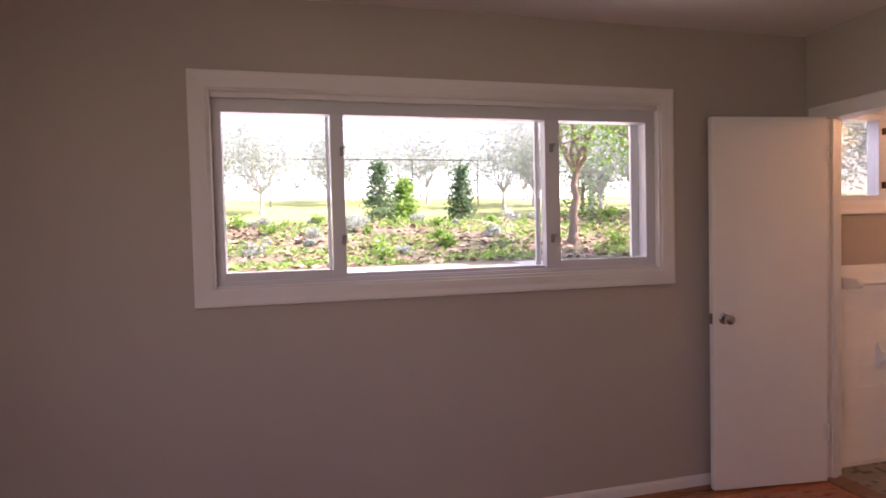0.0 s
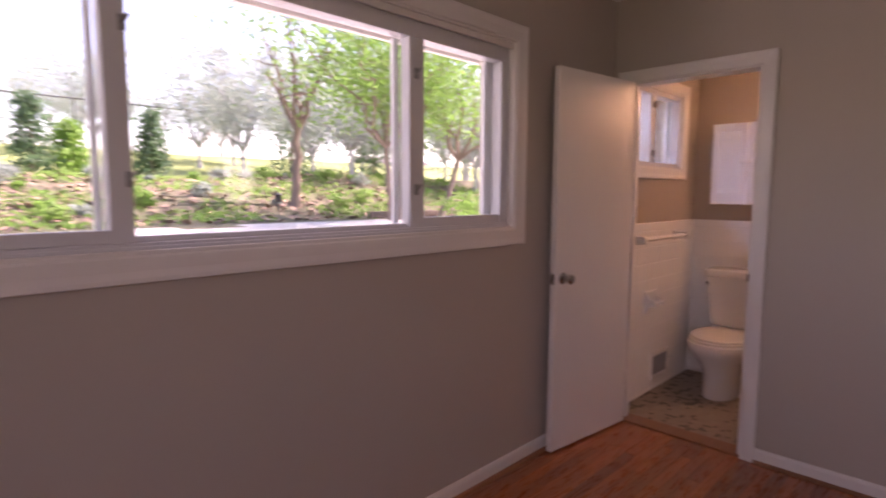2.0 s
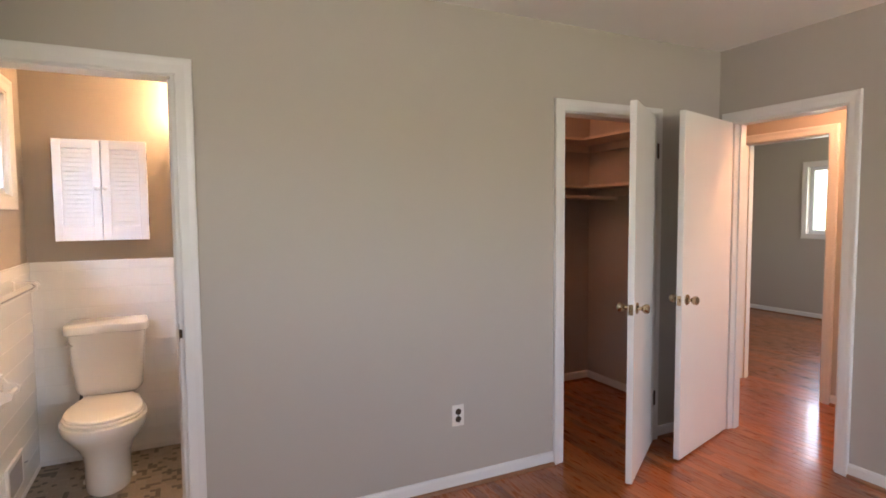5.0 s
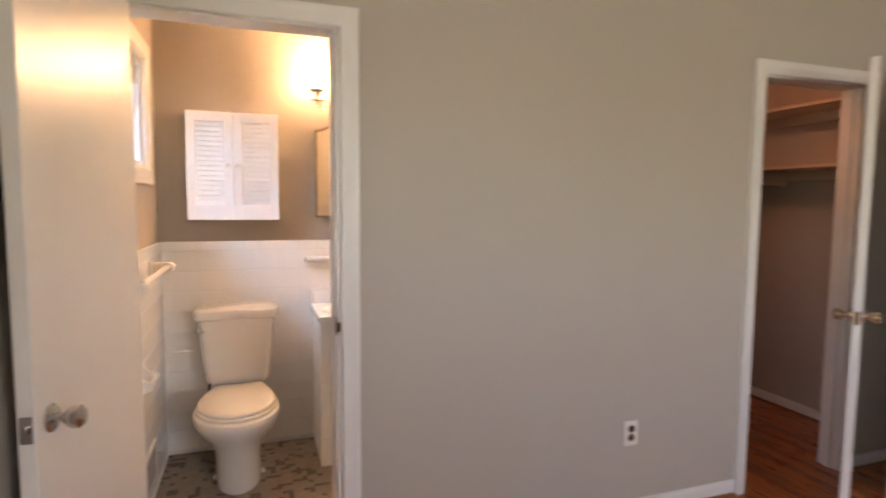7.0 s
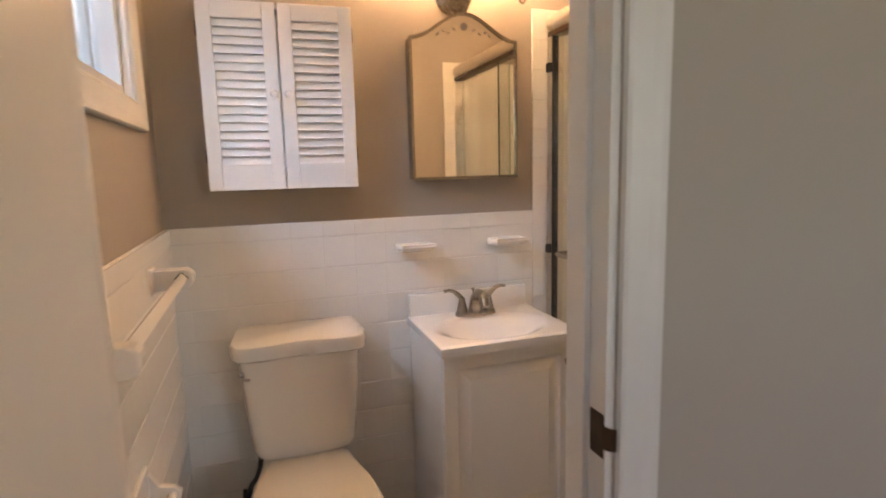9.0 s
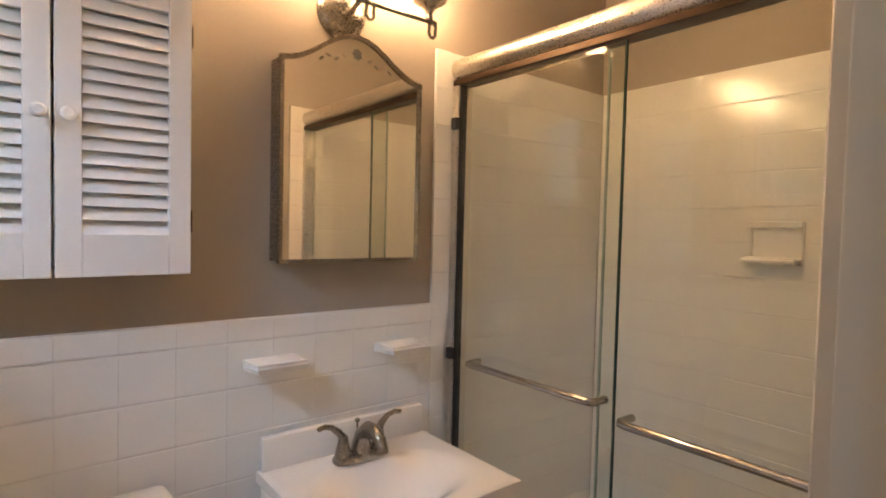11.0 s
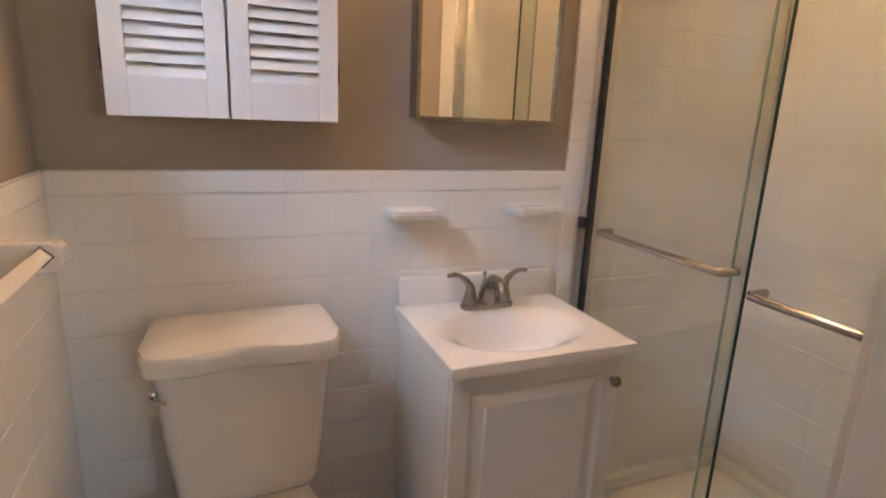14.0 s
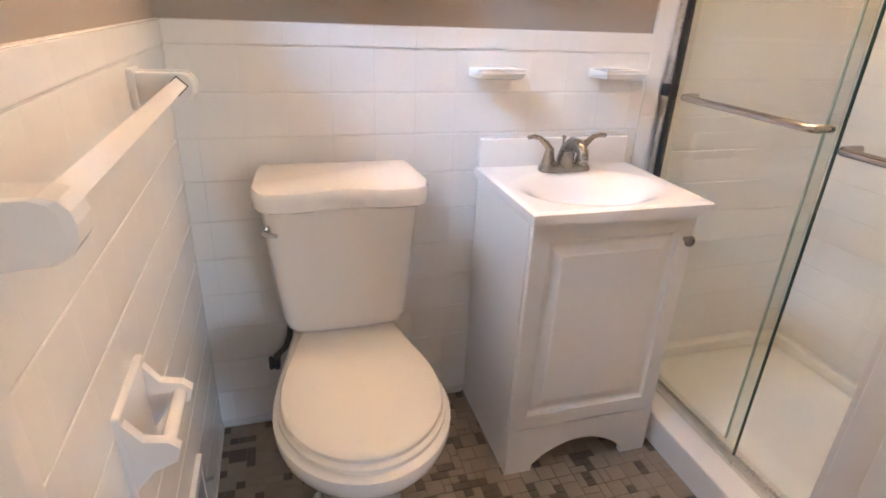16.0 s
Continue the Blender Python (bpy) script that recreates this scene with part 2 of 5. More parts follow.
def loft(bm, rings, cap0=True, cap1=True, closed=True):
    """Skin a list of rings of points."""
    vr = [[bm.verts.new(p) for p in r] for r in rings]
    n = len(vr[0])
    for r, s in zip(vr, vr[1:]):
        for i in range(n if closed else n - 1):
            bm.faces.new((r[i], r[(i + 1) % n], s[(i + 1) % n], s[i]))
    if closed and cap0:
        bm.faces.new(vr[0][::-1])
    if closed and cap1:
        bm.faces.new(vr[-1])


def tube(bm, pts, r, seg=12):
    """A round tube through the points; r may be a list."""
    pts = [Vector(p) for p in pts]
    rs = r if isinstance(r, (list, tuple)) else [r] * len(pts)
    rings, up = [], None
    for i, p in enumerate(pts):
        d = (pts[min(i + 1, len(pts) - 1)] - pts[max(i - 1, 0)]).normalized()
        if up is None:
            up = d.orthogonal().normalized()
        up = (up - d * up.dot(d)).normalized()
        side = d.cross(up)
        rings.append([p + (up * math.cos(2 * math.pi * k / seg) + side * math.sin(2 * math.pi * k / seg)) * rs[i] for k in range(seg)])
    loft(bm, rings)


def lathe(bm, profile, m=None, seg=24):
    """Turn (radius, height) pairs about z, then place by m."""
    m = m or Matrix()
    loft(bm, [[m @ Vector((max(r, 1e-4) * math.cos(2 * math.pi * k / seg), max(r, 1e-4) * math.sin(2 * math.pi * k / seg), h)) for k in range(seg)] for r, h in profile])


def prism(bm, outline, depth, m):
    """Extrude a flat outline of (u, v) by depth along w, then place by m."""
    loft(bm, [[m @ Vector((u, v, w)) for u, v in outline] for w in (0, depth)])


def finish(bm, name, mat, smooth=False):
    bmesh.ops.recalc_face_normals(bm, faces=bm.faces)
    me = bpy.data.meshes.new(name)
    bm.to_mesh(me)
    bm.free()
    me.materials.append(mat)
    if smooth:
        me.shade_smooth()
        me.set_sharp_from_angle(angle=radians(40))
    return me


def part(name, bm, mat, parent, label="", smooth=False):
    """One mesh under a thing or a part, in its thing's own coordinates."""
    ob = new(name, finish(bm, name, mat, smooth))
    ob.parent = parent
    return tagged(ob, label)


def thing(name, label, category, m=None, group="", kind=""):
    ob = new(name)
    ob.empty_display_size = 0.1
    ob.matrix_basis = m or Matrix()
    return tagged(ob, label, category, group, kind)


def structure(name, bm, mat, label, category, smooth=False):
    return tagged(new(name, finish(bm, name, mat, smooth)), label, category, kind="structure")


def boxes(*pairs, bevel=0.0):
    bm = bmesh.new()
    for a, b in pairs:
        box(bm, a, b, bevel)
    return bm


# ---- plan (metres) ----
# bedroom: x -4.6..0, y -4.05..0; bathroom behind the wall x = 0; floor z = 0
H = 2.5
WEST, SOUTH = -4.6, -4.045
BACK = 1.302          # face of the bathroom's far wall
TILE_Y = -0.022       # face of the tiles on the bathroom's window wall
SHOWER_Y, SHOWER_BACK = -1.43, -2.17
WIN = (-3.185, -0.950, 1.215, 2.095)
BWIN = (0.17, 1.03, 1.56, 2.09)
BDOOR = (-0.797, -0.105)
CDOOR = (-3.447, -2.764)
HDOOR = (-0.785, -0.10)
DOOR_H = 2.03
F_WEST, F_EAST, F_NEAR, F_FAR = -1.6, 3.2, -5.27, -8.5   # far room beyond the hall

# ---- walls ----
bm = boxes(((WEST - 0.15, 0, -0.3), (WIN[0], 0.22, H + 0.15)), ((WIN[1], 0, -0.3), (0.0, 0.22, H + 0.15)),
           ((WIN[0], 0, -0.3), (WIN[1], 0.22, WIN[2])), ((WIN[0], 0, WIN[3]), (WIN[1], 0.22, H + 0.15)))
structure("wall_north", bm, PAINT, "greige painted bedroom wall with the wide window", "wall")
bm = boxes(((0.0, -0.010, -0.3), (BWIN[0], 0.22, H + 0.15)), ((BWIN[1], -0.010, -0.3), (1.45, 0.22, H + 0.15)),
           ((BWIN[0], -0.010, -0.3), (BWIN[1], 0.22, BWIN[2])), ((BWIN[0], -0.010, BWIN[3]), (BWIN[1], 0.22, H + 0.15)))
structure("wall_bath_window", bm, BATH_PAINT, "tan painted bathroom wall above white tile", "wall")
bm = boxes(((0, BDOOR[1], 0), (0.12, -0.010, H)), ((0, CDOOR[1], 0), (0.12, BDOOR[0], H)), ((0, SOUTH, 0), (0.12, CDOOR[0], H)),
           ((0, BDOOR[0], DOOR_H), (0.12, BDOOR[1], H)), ((0, CDOOR[0], DOOR_H), (0.12, CDOOR[1], H)))
structure("wall_east", bm, PAINT, "greige painted wall with bathroom and closet doorways", "wall")
bm = boxes(((WEST - 0.15, SOUTH - 0.12, 0), (HDOOR[0], SOUTH, H)), ((HDOOR[1], SOUTH - 0.12, 0), (1.45, SOUTH, H)), ((HDOOR[0], SOUTH - 0.12, DOOR_H), (HDOOR[1], SOUTH, H)))
structure("wall_south", bm, PAINT, "greige painted wall with the hall doorway", "wall")
# Assumed window, out of view; placed for the light on the east wall.
WWIN = (-3.55, -1.85, 0.92, 2.1)
bm = boxes(((WEST - 0.15, SOUTH, 0), (WEST, WWIN[0], H)), ((WEST - 0.15, WWIN[1], 0), (WEST, 0, H)), ((WEST - 0.15, WWIN[0], 0), (WEST, WWIN[1], WWIN[2])), ((WEST - 0.15, WWIN[0], WWIN[3]), (WEST, WWIN[1], H)))
structure("wall_west", bm, PAINT, "greige painted bedroom wall with an assumed, unseen window", "wall")
structure("wall_bath_back", boxes(((BACK + 0.012, SHOWER_BACK - 0.1, 0), (1.45, -0.010, H))), BATH_PAINT, "tan painted bathroom wall behind toilet and vanity", "wall")
structure("wall_shower_back", boxes(((0.12, SHOWER_BACK - 0.13, 0), (BACK + 0.012, SHOWER_BACK - 0.012, H))), BATH_PAINT, "tan painted wall over the shower tile", "wall")
structure("wall_closet_back", boxes(((1.2, SOUTH, 0), (1.45, SHOWER_BACK - 0.1, H))), CLOSET_PAINT, "dim painted closet wall", "wall")
structure("wall_closet_side", boxes(((0.12, SOUTH, 0), (1.2, SOUTH + 0.06, H))), CLOSET_PAINT, "dim painted closet side wall", "wall")
# hall and the far room
bm = boxes(((-0.08 - 3.0, -5.27, 0), (-0.08, -5.15, H)), ((0.61, -5.27, 0), (3.2, -5.15, H)), ((-0.08, -5.27, DOOR_H), (0.61, -5.15, H)))
structure("wall_hall", bm, PAINT, "hall wall with a doorway into another room", "wall")
structure("wall_hall_end", boxes(((1.1, -5.15, 0), (1.22, SOUTH - 0.12, H))), PAINT, "plain hall end wall", "wall")
structure("wall_hall_west", boxes(((-3.2, -5.15, 0), (-3.08, SOUTH - 0.12, H))), PAINT, "plain hall end wall", "wall")
FWIN = (1.35, 2.05, 1.15, 2.05)
bm = boxes(((F_WEST, F_FAR - 0.2, 0), (FWIN[0], F_FAR, H)), ((FWIN[1], F_FAR - 0.2, 0), (F_EAST, F_FAR, H)), ((FWIN[0], F_FAR - 0.2, 0), (FWIN[1], F_FAR, FWIN[2])), ((FWIN[0], F_FAR - 0.2, FWIN[3]), (FWIN[1], F_FAR, H)))
structure("wall_far_room", bm, PAINT, "greige wall of the far room with a small window", "wall")
structure("wall_far_room_east", boxes(((F_EAST, F_FAR - 0.2, 0), (F_EAST + 0.12, -5.15, H))), PAINT, "plain wall of the far room", "wall")
# Made-up opening out of view, cut to let light into the far room.
bm = boxes(((F_WEST - 0.12, F_FAR - 0.2, 0), (F_WEST, -7.7, H)), ((F_WEST - 0.12, -6.2, 0), (F_WEST, -5.27, H)), ((F_WEST - 0.12, -7.7, 0), (F_WEST, -6.2, 0.9)), ((F_WEST - 0.12, -7.7, 2.1), (F_WEST, -6.2, H)))
structure("wall_far_room_west", bm, PAINT, "plain wall of the far room with an added opening for light", "wall")
# ceilings
structure("ceiling", boxes(((WEST - 0.15, SOUTH - 0.12, H), (0.12, 0, H + 0.15))), CEILING, "white painted bedroom ceiling", "ceiling")
structure("ceiling_bath", boxes(((0.12, -2.4, H), (1.45, -0.010, H + 0.15))), CEILING, "white painted bathroom ceiling", "ceiling")
structure("ceiling_closet", boxes(((0.12, SOUTH - 0.12, H), (1.45, -2.4, H + 0.15))), CEILING, "white closet ceiling", "ceiling")
structure("ceiling_hall", boxes(((-3.2, F_FAR - 0.2, H), (F_EAST + 0.12, SOUTH - 0.12, H + 0.15))), CEILING, "white hall ceiling", "ceiling")
# subfloors below the boards and tiles
floor = structure("floor", boxes(((WEST - 0.15, F_FAR - 0.2, -0.3), (0.06, 0, -0.012)), ((0.06, F_FAR - 0.2, -0.3), (F_EAST + 0.12, -2.3, -0.012))), OAK_TRIM, "glossy red oak strip floor", "floor")
bath_floor = structure("floor_bath", boxes(((0.06, -2.3, -0.3), (1.45, -0.010, -0.006))), FLOOR_GROUT, "brown and beige mosaic tile floor", "floor")


# ---- trim ----
def baseboard(a, b, normal, name="baseboard"):
    """Board from a to b on the floor, standing out along normal."""
    a, b, n = Vector((*a, 0)), Vector((*b, 0)), Vector((*normal, 0))
    outline = [(0, 0), (0.014, 0), (0.014, 0.062), (0.009, 0.074), (0, 0.076)]
    bm = bmesh.new()
    loft(bm, [[p + n * u + Vector((0, 0, v)) for u, v in outline] for p in (a, b)])
    ob = structure(name, bm, TRIM, "white painted baseboard", "baseboard")
    bm = bmesh.new()
    outline = [(0.0142, 0)] + [(0.0142 + 0.014 * math.cos(k * math.pi / 10), 0.018 * math.sin(k * math.pi / 10)) for k in range(6)]
    loft(bm, [[p + n * u + Vector((0, 0, v)) for u, v in outline] for p in (a, b)])
    part("shoe_moulding", bm, OAK_TRIM, ob, "stained oak shoe moulding")


def casing(name, lo, hi, top, plane, out, axis, width=0.066, bottom=0.0, sill=False):
    """Moulded frame round an opening lo..hi; plane is the wall's face and out (+1 or -1) the side it stands on."""
    prof = [(0, 0), (0, 0.011), (0.006, 0.014), (width * 0.55, 0.016), (width - 0.014, 0.020), (width - 0.003, 0.020), (width, 0.016), (width, 0)]

    def at(u, v, d):
        return (plane + out * d, u, v) if axis == "x" else (u, plane + out * d, v)
    ob = thing(name, "white painted moulded casing round the opening", "trim", kind="structure")
    for side, sgn in ((lo, -1), (hi, 1)):
        bm = bmesh.new()
        loft(bm, [[at(side + sgn * u, bottom - (u if sill else 0), d) for u, d in prof], [at(side + sgn * u, top + u, d) for u, d in prof]])
        part("side_casing", bm, TRIM, ob)
    bm = bmesh.new()
    loft(bm, [[at(lo - u, top + u, d) for u, d in prof], [at(hi + u, top + u, d) for u, d in prof]])
    part("head_casing", bm, TRIM, ob)
    if sill:
        bm = bmesh.new()
        loft(bm, [[at(lo - u, bottom - u, d) for u, d in prof], [at(hi + u, bottom - u, d) for u, d in prof]])
        part("bottom_casing", bm, TRIM, ob)
    return ob


def jamb(name, lo, hi, x0, x1, axis, stop_at):
    """Door lining with its stop."""
    ob = thing(name, "white painted door lining with stop", "door frame", kind="structure")

    def bx(u0, u1, z0, z1, d0, d1):
        return boxes(((d0, u0, z0), (d1, u1, z1)), bevel=0.0015) if axis == "x" else boxes(((u0, d0, z0), (u1, d1, z1)), bevel=0.0015)
    t = 0.004
    for u, s in ((lo, 1), (hi, -1)):
        part("side_jamb", bx(u, u + s * 0.016, 0, DOOR_H, x0 + t, x1 - t), TRIM, ob)
        part("stop", bx(u + s * 0.016, u + s * 0.028, 0, DOOR_H - 0.016, stop_at, stop_at + 0.034), TRIM, ob)
    part("head_jamb", bx(lo + 0.016, hi - 0.016, DOOR_H - 0.016, DOOR_H, x0 + t, x1 - t), TRIM, ob)
    return ob


for a, b, n in (((WEST, 0), (0, 0), (0, -1)), ((0, -0.05), (0, BDOOR[1] + 0.068), (-1, 0)), ((0, BDOOR[0] - 0.068), (0, CDOOR[1] + 0.068), (-1, 0)),
                ((0, CDOOR[0] - 0.068), (0, SOUTH), (-1, 0)), ((WEST, SOUTH), (HDOOR[0] - 0.068, SOUTH), (0, 1)), ((WEST, SOUTH), (WEST, 0), (1, 0)),
                ((1.2, SOUTH + 0.06), (1.2, SHOWER_BACK - 0.13), (-1, 0)), ((0.14, SOUTH + 0.06), (1.2, SOUTH + 0.06), (0, 1)),
                ((F_WEST, F_FAR), (F_EAST, F_FAR), (0, 1)), ((0.68, -5.15), (1.1, -5.15), (0, 1)), ((-3.0, -5.15), (-0.15, -5.15), (0, 1))):
    baseboard(a, b, n)
casing("trim_bath_door", *BDOOR, DOOR_H - 0.008, 0, -1, "x")
casing("trim_bath_door_inside", *BDOOR, DOOR_H - 0.008, 0.12, 1, "x", 0.06)
casing("trim_closet_door", *CDOOR, DOOR_H - 0.008, 0, -1, "x")
casing("trim_hall_door", *HDOOR, DOOR_H - 0.008, SOUTH, 1, "y")
casing("trim_hall_door_outside", *HDOOR, DOOR_H - 0.008, SOUTH - 0.12, -1, "y")
casing("trim_far_door", -0.08, 0.61, DOOR_H - 0.008, -5.15, 1, "y")
casing("trim_window", WIN[0], WIN[1], WIN[3], 0, -1, "y", 0.076, WIN[2], True)
casing("trim_bath_window", BWIN[0] + 0.0, BWIN[1], BWIN[3], -0.010, -1, "y", 0.07, BWIN[2], True)
casing("trim_assumed_window", WWIN[0], WWIN[1], WWIN[3], WEST, 1, "x", 0.076, WWIN[2], True)
casing("trim_far_window", FWIN[0], FWIN[1], FWIN[3], F_FAR, 1, "y", 0.07, FWIN[2], True)
jb = jamb("door_frame_bath", *BDOOR, 0, 0.12, "x", 0.045)
strike = thing("strike_plate", "dark bronze strike plate on the door lining", "strike plate")
bm = boxes(((0.006, BDOOR[0] + 0.0162, 0.925), (0.04, BDOOR[0] + 0.0185, 0.995)), bevel=0.001)
part("plate", bm, BRONZE, strike)
bm = bmesh.new()
loft(bm, [[(0.006 - 0.016 * math.sin(a), BDOOR[0] + 0.0185 - 0.012 * (1 - math.cos(a)), z) for a in (0, 0.5, 1.0, 1.5)] + [(0.006 - 0.016 * math.sin(a), BDOOR[0] + 0.0165 - 0.012 * (1 - math.cos(a)), z) for a in (1.5, 1.0, 0.5, 0)] for z in (0.942, 0.978)])
part("lip", bm, BRONZE, strike)
jamb("door_frame_closet", *CDOOR, 0, 0.12, "x", 0.045)
jamb("door_frame_hall", *HDOOR, SOUTH - 0.12, SOUTH, "y", SOUTH - 0.08)
jamb("door_frame_far", -0.08, 0.61, -5.27, -5.15, "y", -5.23)
structure("threshold", boxes(((-0.004, BDOOR[0] + 0.004, -0.012), (0.118, BDOOR[1] - 0.004, 0.012)), bevel=0.006), OAK_TRIM, "stained oak door threshold", "threshold")


# ---- doors ----
def knob(bm_rose, bm_knob, m):
    """Round rose and knob along +z of m."""
    lathe(bm_rose, [(0.001, 0), (0.031, 0), (0.031, 0.004), (0.026, 0.009), (0.012, 0.011), (0.001, 0.011)], m)
    lathe(bm_knob, [(0.011, 0.009), (0.010, 0.026), (0.020, 0.034), (0.026, 0.046), (0.025, 0.058), (0.017, 0.066), (0.001, 0.068)], m)


def door(name, hinge, free, metal, label, edge_sign=1, hinges=BRONZE, sides=(1, -1)):
    """Flush slab door from the hinge to the free edge (both x, y)."""
    d = Vector(free) - Vector(hinge)
    length, turn = d.length, math.degrees(math.atan2(d.y, d.x))
    ob = thing(name, label, "door", pose(hinge[0], hinge[1], 0, 0, 0, turn), kind="structure")
    part("slab", boxes(((0.003, -0.017, 0.012), (length, 0.017, 2.02)), bevel=0.002), DOOR, ob)
    for s in sides:
        r, k = bmesh.new(), bmesh.new()
        knob(r, k, pose(length - 0.062, s * 0.017, 0.945, -90 * s))
        rose = part("rose", r, metal, ob, "metal rose", True)
        part("door_knob", k, metal, ob, "round metal knob", True)
    latch = part("latch_plate", boxes(((length, -0.012, 0.915), (length + 0.0015, 0.012, 0.972)), bevel=0.0005), metal, ob)
    part("latch_bolt", boxes(((length + 0.0015, -0.006, 0.936), (length + 0.010, 0.006, 0.952)), bevel=0.002), metal, latch)
    for z in (0.24, 1.78):
        bm = bmesh.new()
        tube(bm, [(-0.004, -edge_sign * 0.020, z), (-0.004, -edge_sign * 0.020, z + 0.09)], 0.006, 10)
        box(bm, (-0.002, -edge_sign * 0.0185, z), (0.028, -edge_sign * 0.0175, z + 0.09))
        part("hinge", bm, hinges, ob)
    return ob


door("door_bath", (-0.012, -0.134), (-0.686, -0.058), CHROME, "white flush bathroom door standing wide open", -1, TRIM, (1,))
door("door_closet", (-0.024, -3.442), (-0.395, -2.895), BRASS, "white flush closet door standing half open", -1, BRONZE)
door("door_hall", (-0.105, -4.02), (-0.301, -3.355), BRASS, "white flush bedroom door opened into the room", 1, BRONZE)


# ---- windows ----
def bars(name, ob, mat, *pairs):
    for a, b in pairs:
        part(name, boxes((a, b), bevel=0.003), mat, ob)


def pane(ob, x0, x1, z0, z1, y):
    p = part("pane", boxes(((x0, y, z0), (x1, y + 0.004, z1))), WINDOW_GLASS, ob)
    p.visible_shadow = False


win = thing("window_1", "wide three-part white sliding window", "window", kind="structure")
x0, x1, z0, z1 = WIN
bars("lining", win, TRIM, ((x0 - 0.002, -0.006, z0), (x0 + 0.010, 0.14, z1)), ((x1 - 0.010, -0.006, z0), (x1 + 0.002, 0.14, z1)),
     ((x0 + 0.01, -0.006, z1 - 0.010), (x1 - 0.01, 0.14, z1 + 0.002)), ((x0 + 0.01, -0.006, z0 - 0.002), (x1 - 0.01, 0.14, z0 + 0.012)))
part("stop_bead", boxes(((x0 + 0.01, 0.004, z1 - 0.036), (x1 - 0.01, 0.016, z1 - 0.010)), bevel=0.003), TRIM, win)
bars("frame_rail", win, VINYL, ((x0 + 0.01, 0.030, 2.000), (x1 - 0.01, 0.10, z1 - 0.01)), ((x0 + 0.01, 0.022, z0 + 0.012), (x1 - 0.01, 0.10, 1.246)))
part("sill_track", boxes(((x0 + 0.012, 0.012, z0 + 0.012), (x1 - 0.012, 0.021, z0 + 0.022)), bevel=0.002), VINYL, win)
bars("stile", win, VINYL, ((x0 + 0.01, 0.030, 1.246), (-3.136, 0.10, 2.000)), ((-2.664, 0.030, 1.246), (-2.603, 0.085, 2.000)),
     ((-1.594, 0.030, 1.246), (-1.514, 0.085, 2.000)), ((-1.014, 0.030, 1.246), (x1 - 0.01, 0.10, 2.000)))
bars("sash_rail", win, VINYL, ((-3.136, 0.034, 1.246), (-2.664, 0.070, 1.283)), ((-2.603, 0.050, 1.246), (-1.594, 0.085, 1.262)), ((-1.514, 0.034, 1.246), (-1.014, 0.070, 1.285)))
bars("outer_stile", win, VINYL, ((-2.684, 0.094, 1.25), (-2.666, 0.115, 2.000)), ((-1.062, 0.094, 1.285), (-1.015, 0.115, 2.000)), ((-1.622, 0.094, 1.262), (-1.596, 0.115, 2.000)))
pane(win, -3.136, -2.664, 1.283, 2.000, 0.046)
pane(win, -2.603, -1.594, 1.262, 2.000, 0.064)
pane(win, -1.514, -1.014, 1.285, 2.000, 0.046)
for x, z in ((-1.560, 1.40), (-1.560, 1.86), (-2.612, 1.42), (-2.612, 1.83)):
    bm = bmesh.new()
    box(bm, (x - 0.010, 0.022, z - 0.022), (x + 0.010, 0.030, z + 0.022), 0.003)
    tube(bm, [(x, 0.024, z), (x + 0.004, 0.012, z + 0.006), (x + 0.012, 0.008, z + 0.022)], 0.005, 8)
    part("latch", bm, STEEL, win, "small metal sash latch", True)

bwin = thing("window_2", "small white two-part sliding bathroom window", "window", kind="structure")
x0, x1, z0, z1 = BWIN
bars("lining", bwin, TRIM, ((x0 - 0.002, -0.014, z0), (x0 + 0.010, 0.14, z1)), ((x1 - 0.010, -0.014, z0), (x1 + 0.002, 0.14, z1)),
     ((x0 + 0.01, -0.014, z1 - 0.010), (x1 - 0.01, 0.14, z1 + 0.002)), ((x0 + 0.01, -0.014, z0 - 0.002), (x1 - 0.01, 0.14, z0 + 0.010)))
bars("frame_rail", bwin, VINYL, ((x0 + 0.01, 0.006, 2.05), (x1 - 0.01, 0.09, z1 - 0.01)), ((x0 + 0.01, 0.006, z0 + 0.01), (x1 - 0.01, 0.09, 1.60)))
bars("stile", bwin, VINYL, ((x0 + 0.01, 0.006, 1.60), (x0 + 0.035, 0.09, 2.05)), ((0.555, 0.010, 1.60), (0.615, 0.085, 2.05)), ((x1 - 0.028, 0.006, 1.60), (x1 - 0.01, 0.09, 2.05)))
part("screen_stile", boxes(((0.950, 0.058, 1.60), (0.978, 0.078, 2.05)), bevel=0.002), STEEL, bwin, "grey screen frame edge")
part("screen_stile", boxes(((0.640, 0.090, 1.60), (0.664, 0.100, 2.05)), bevel=0.002), STEEL, bwin, "grey screen frame edge")
mesh_sheet = part("insect_screen", boxes(((x0 + 0.035, 0.092, 1.60), (x1 - 0.028, 0.093, 2.05))), SCREEN, bwin, "fine grey insect screen")
mesh_sheet.visible_shadow = False
pane(bwin, x0 + 0.035, 0.555, 1.60, 2.05, 0.03)
pane(bwin, 0.615, x1 - 0.028, 1.60, 2.05, 0.05)
for z in (1.66, 1.98):
    part("latch", boxes(((0.572, -0.004, z - 0.02), (0.594, 0.010, z + 0.02)), bevel=0.003), BRONZE, bwin, "small dark sash latch")

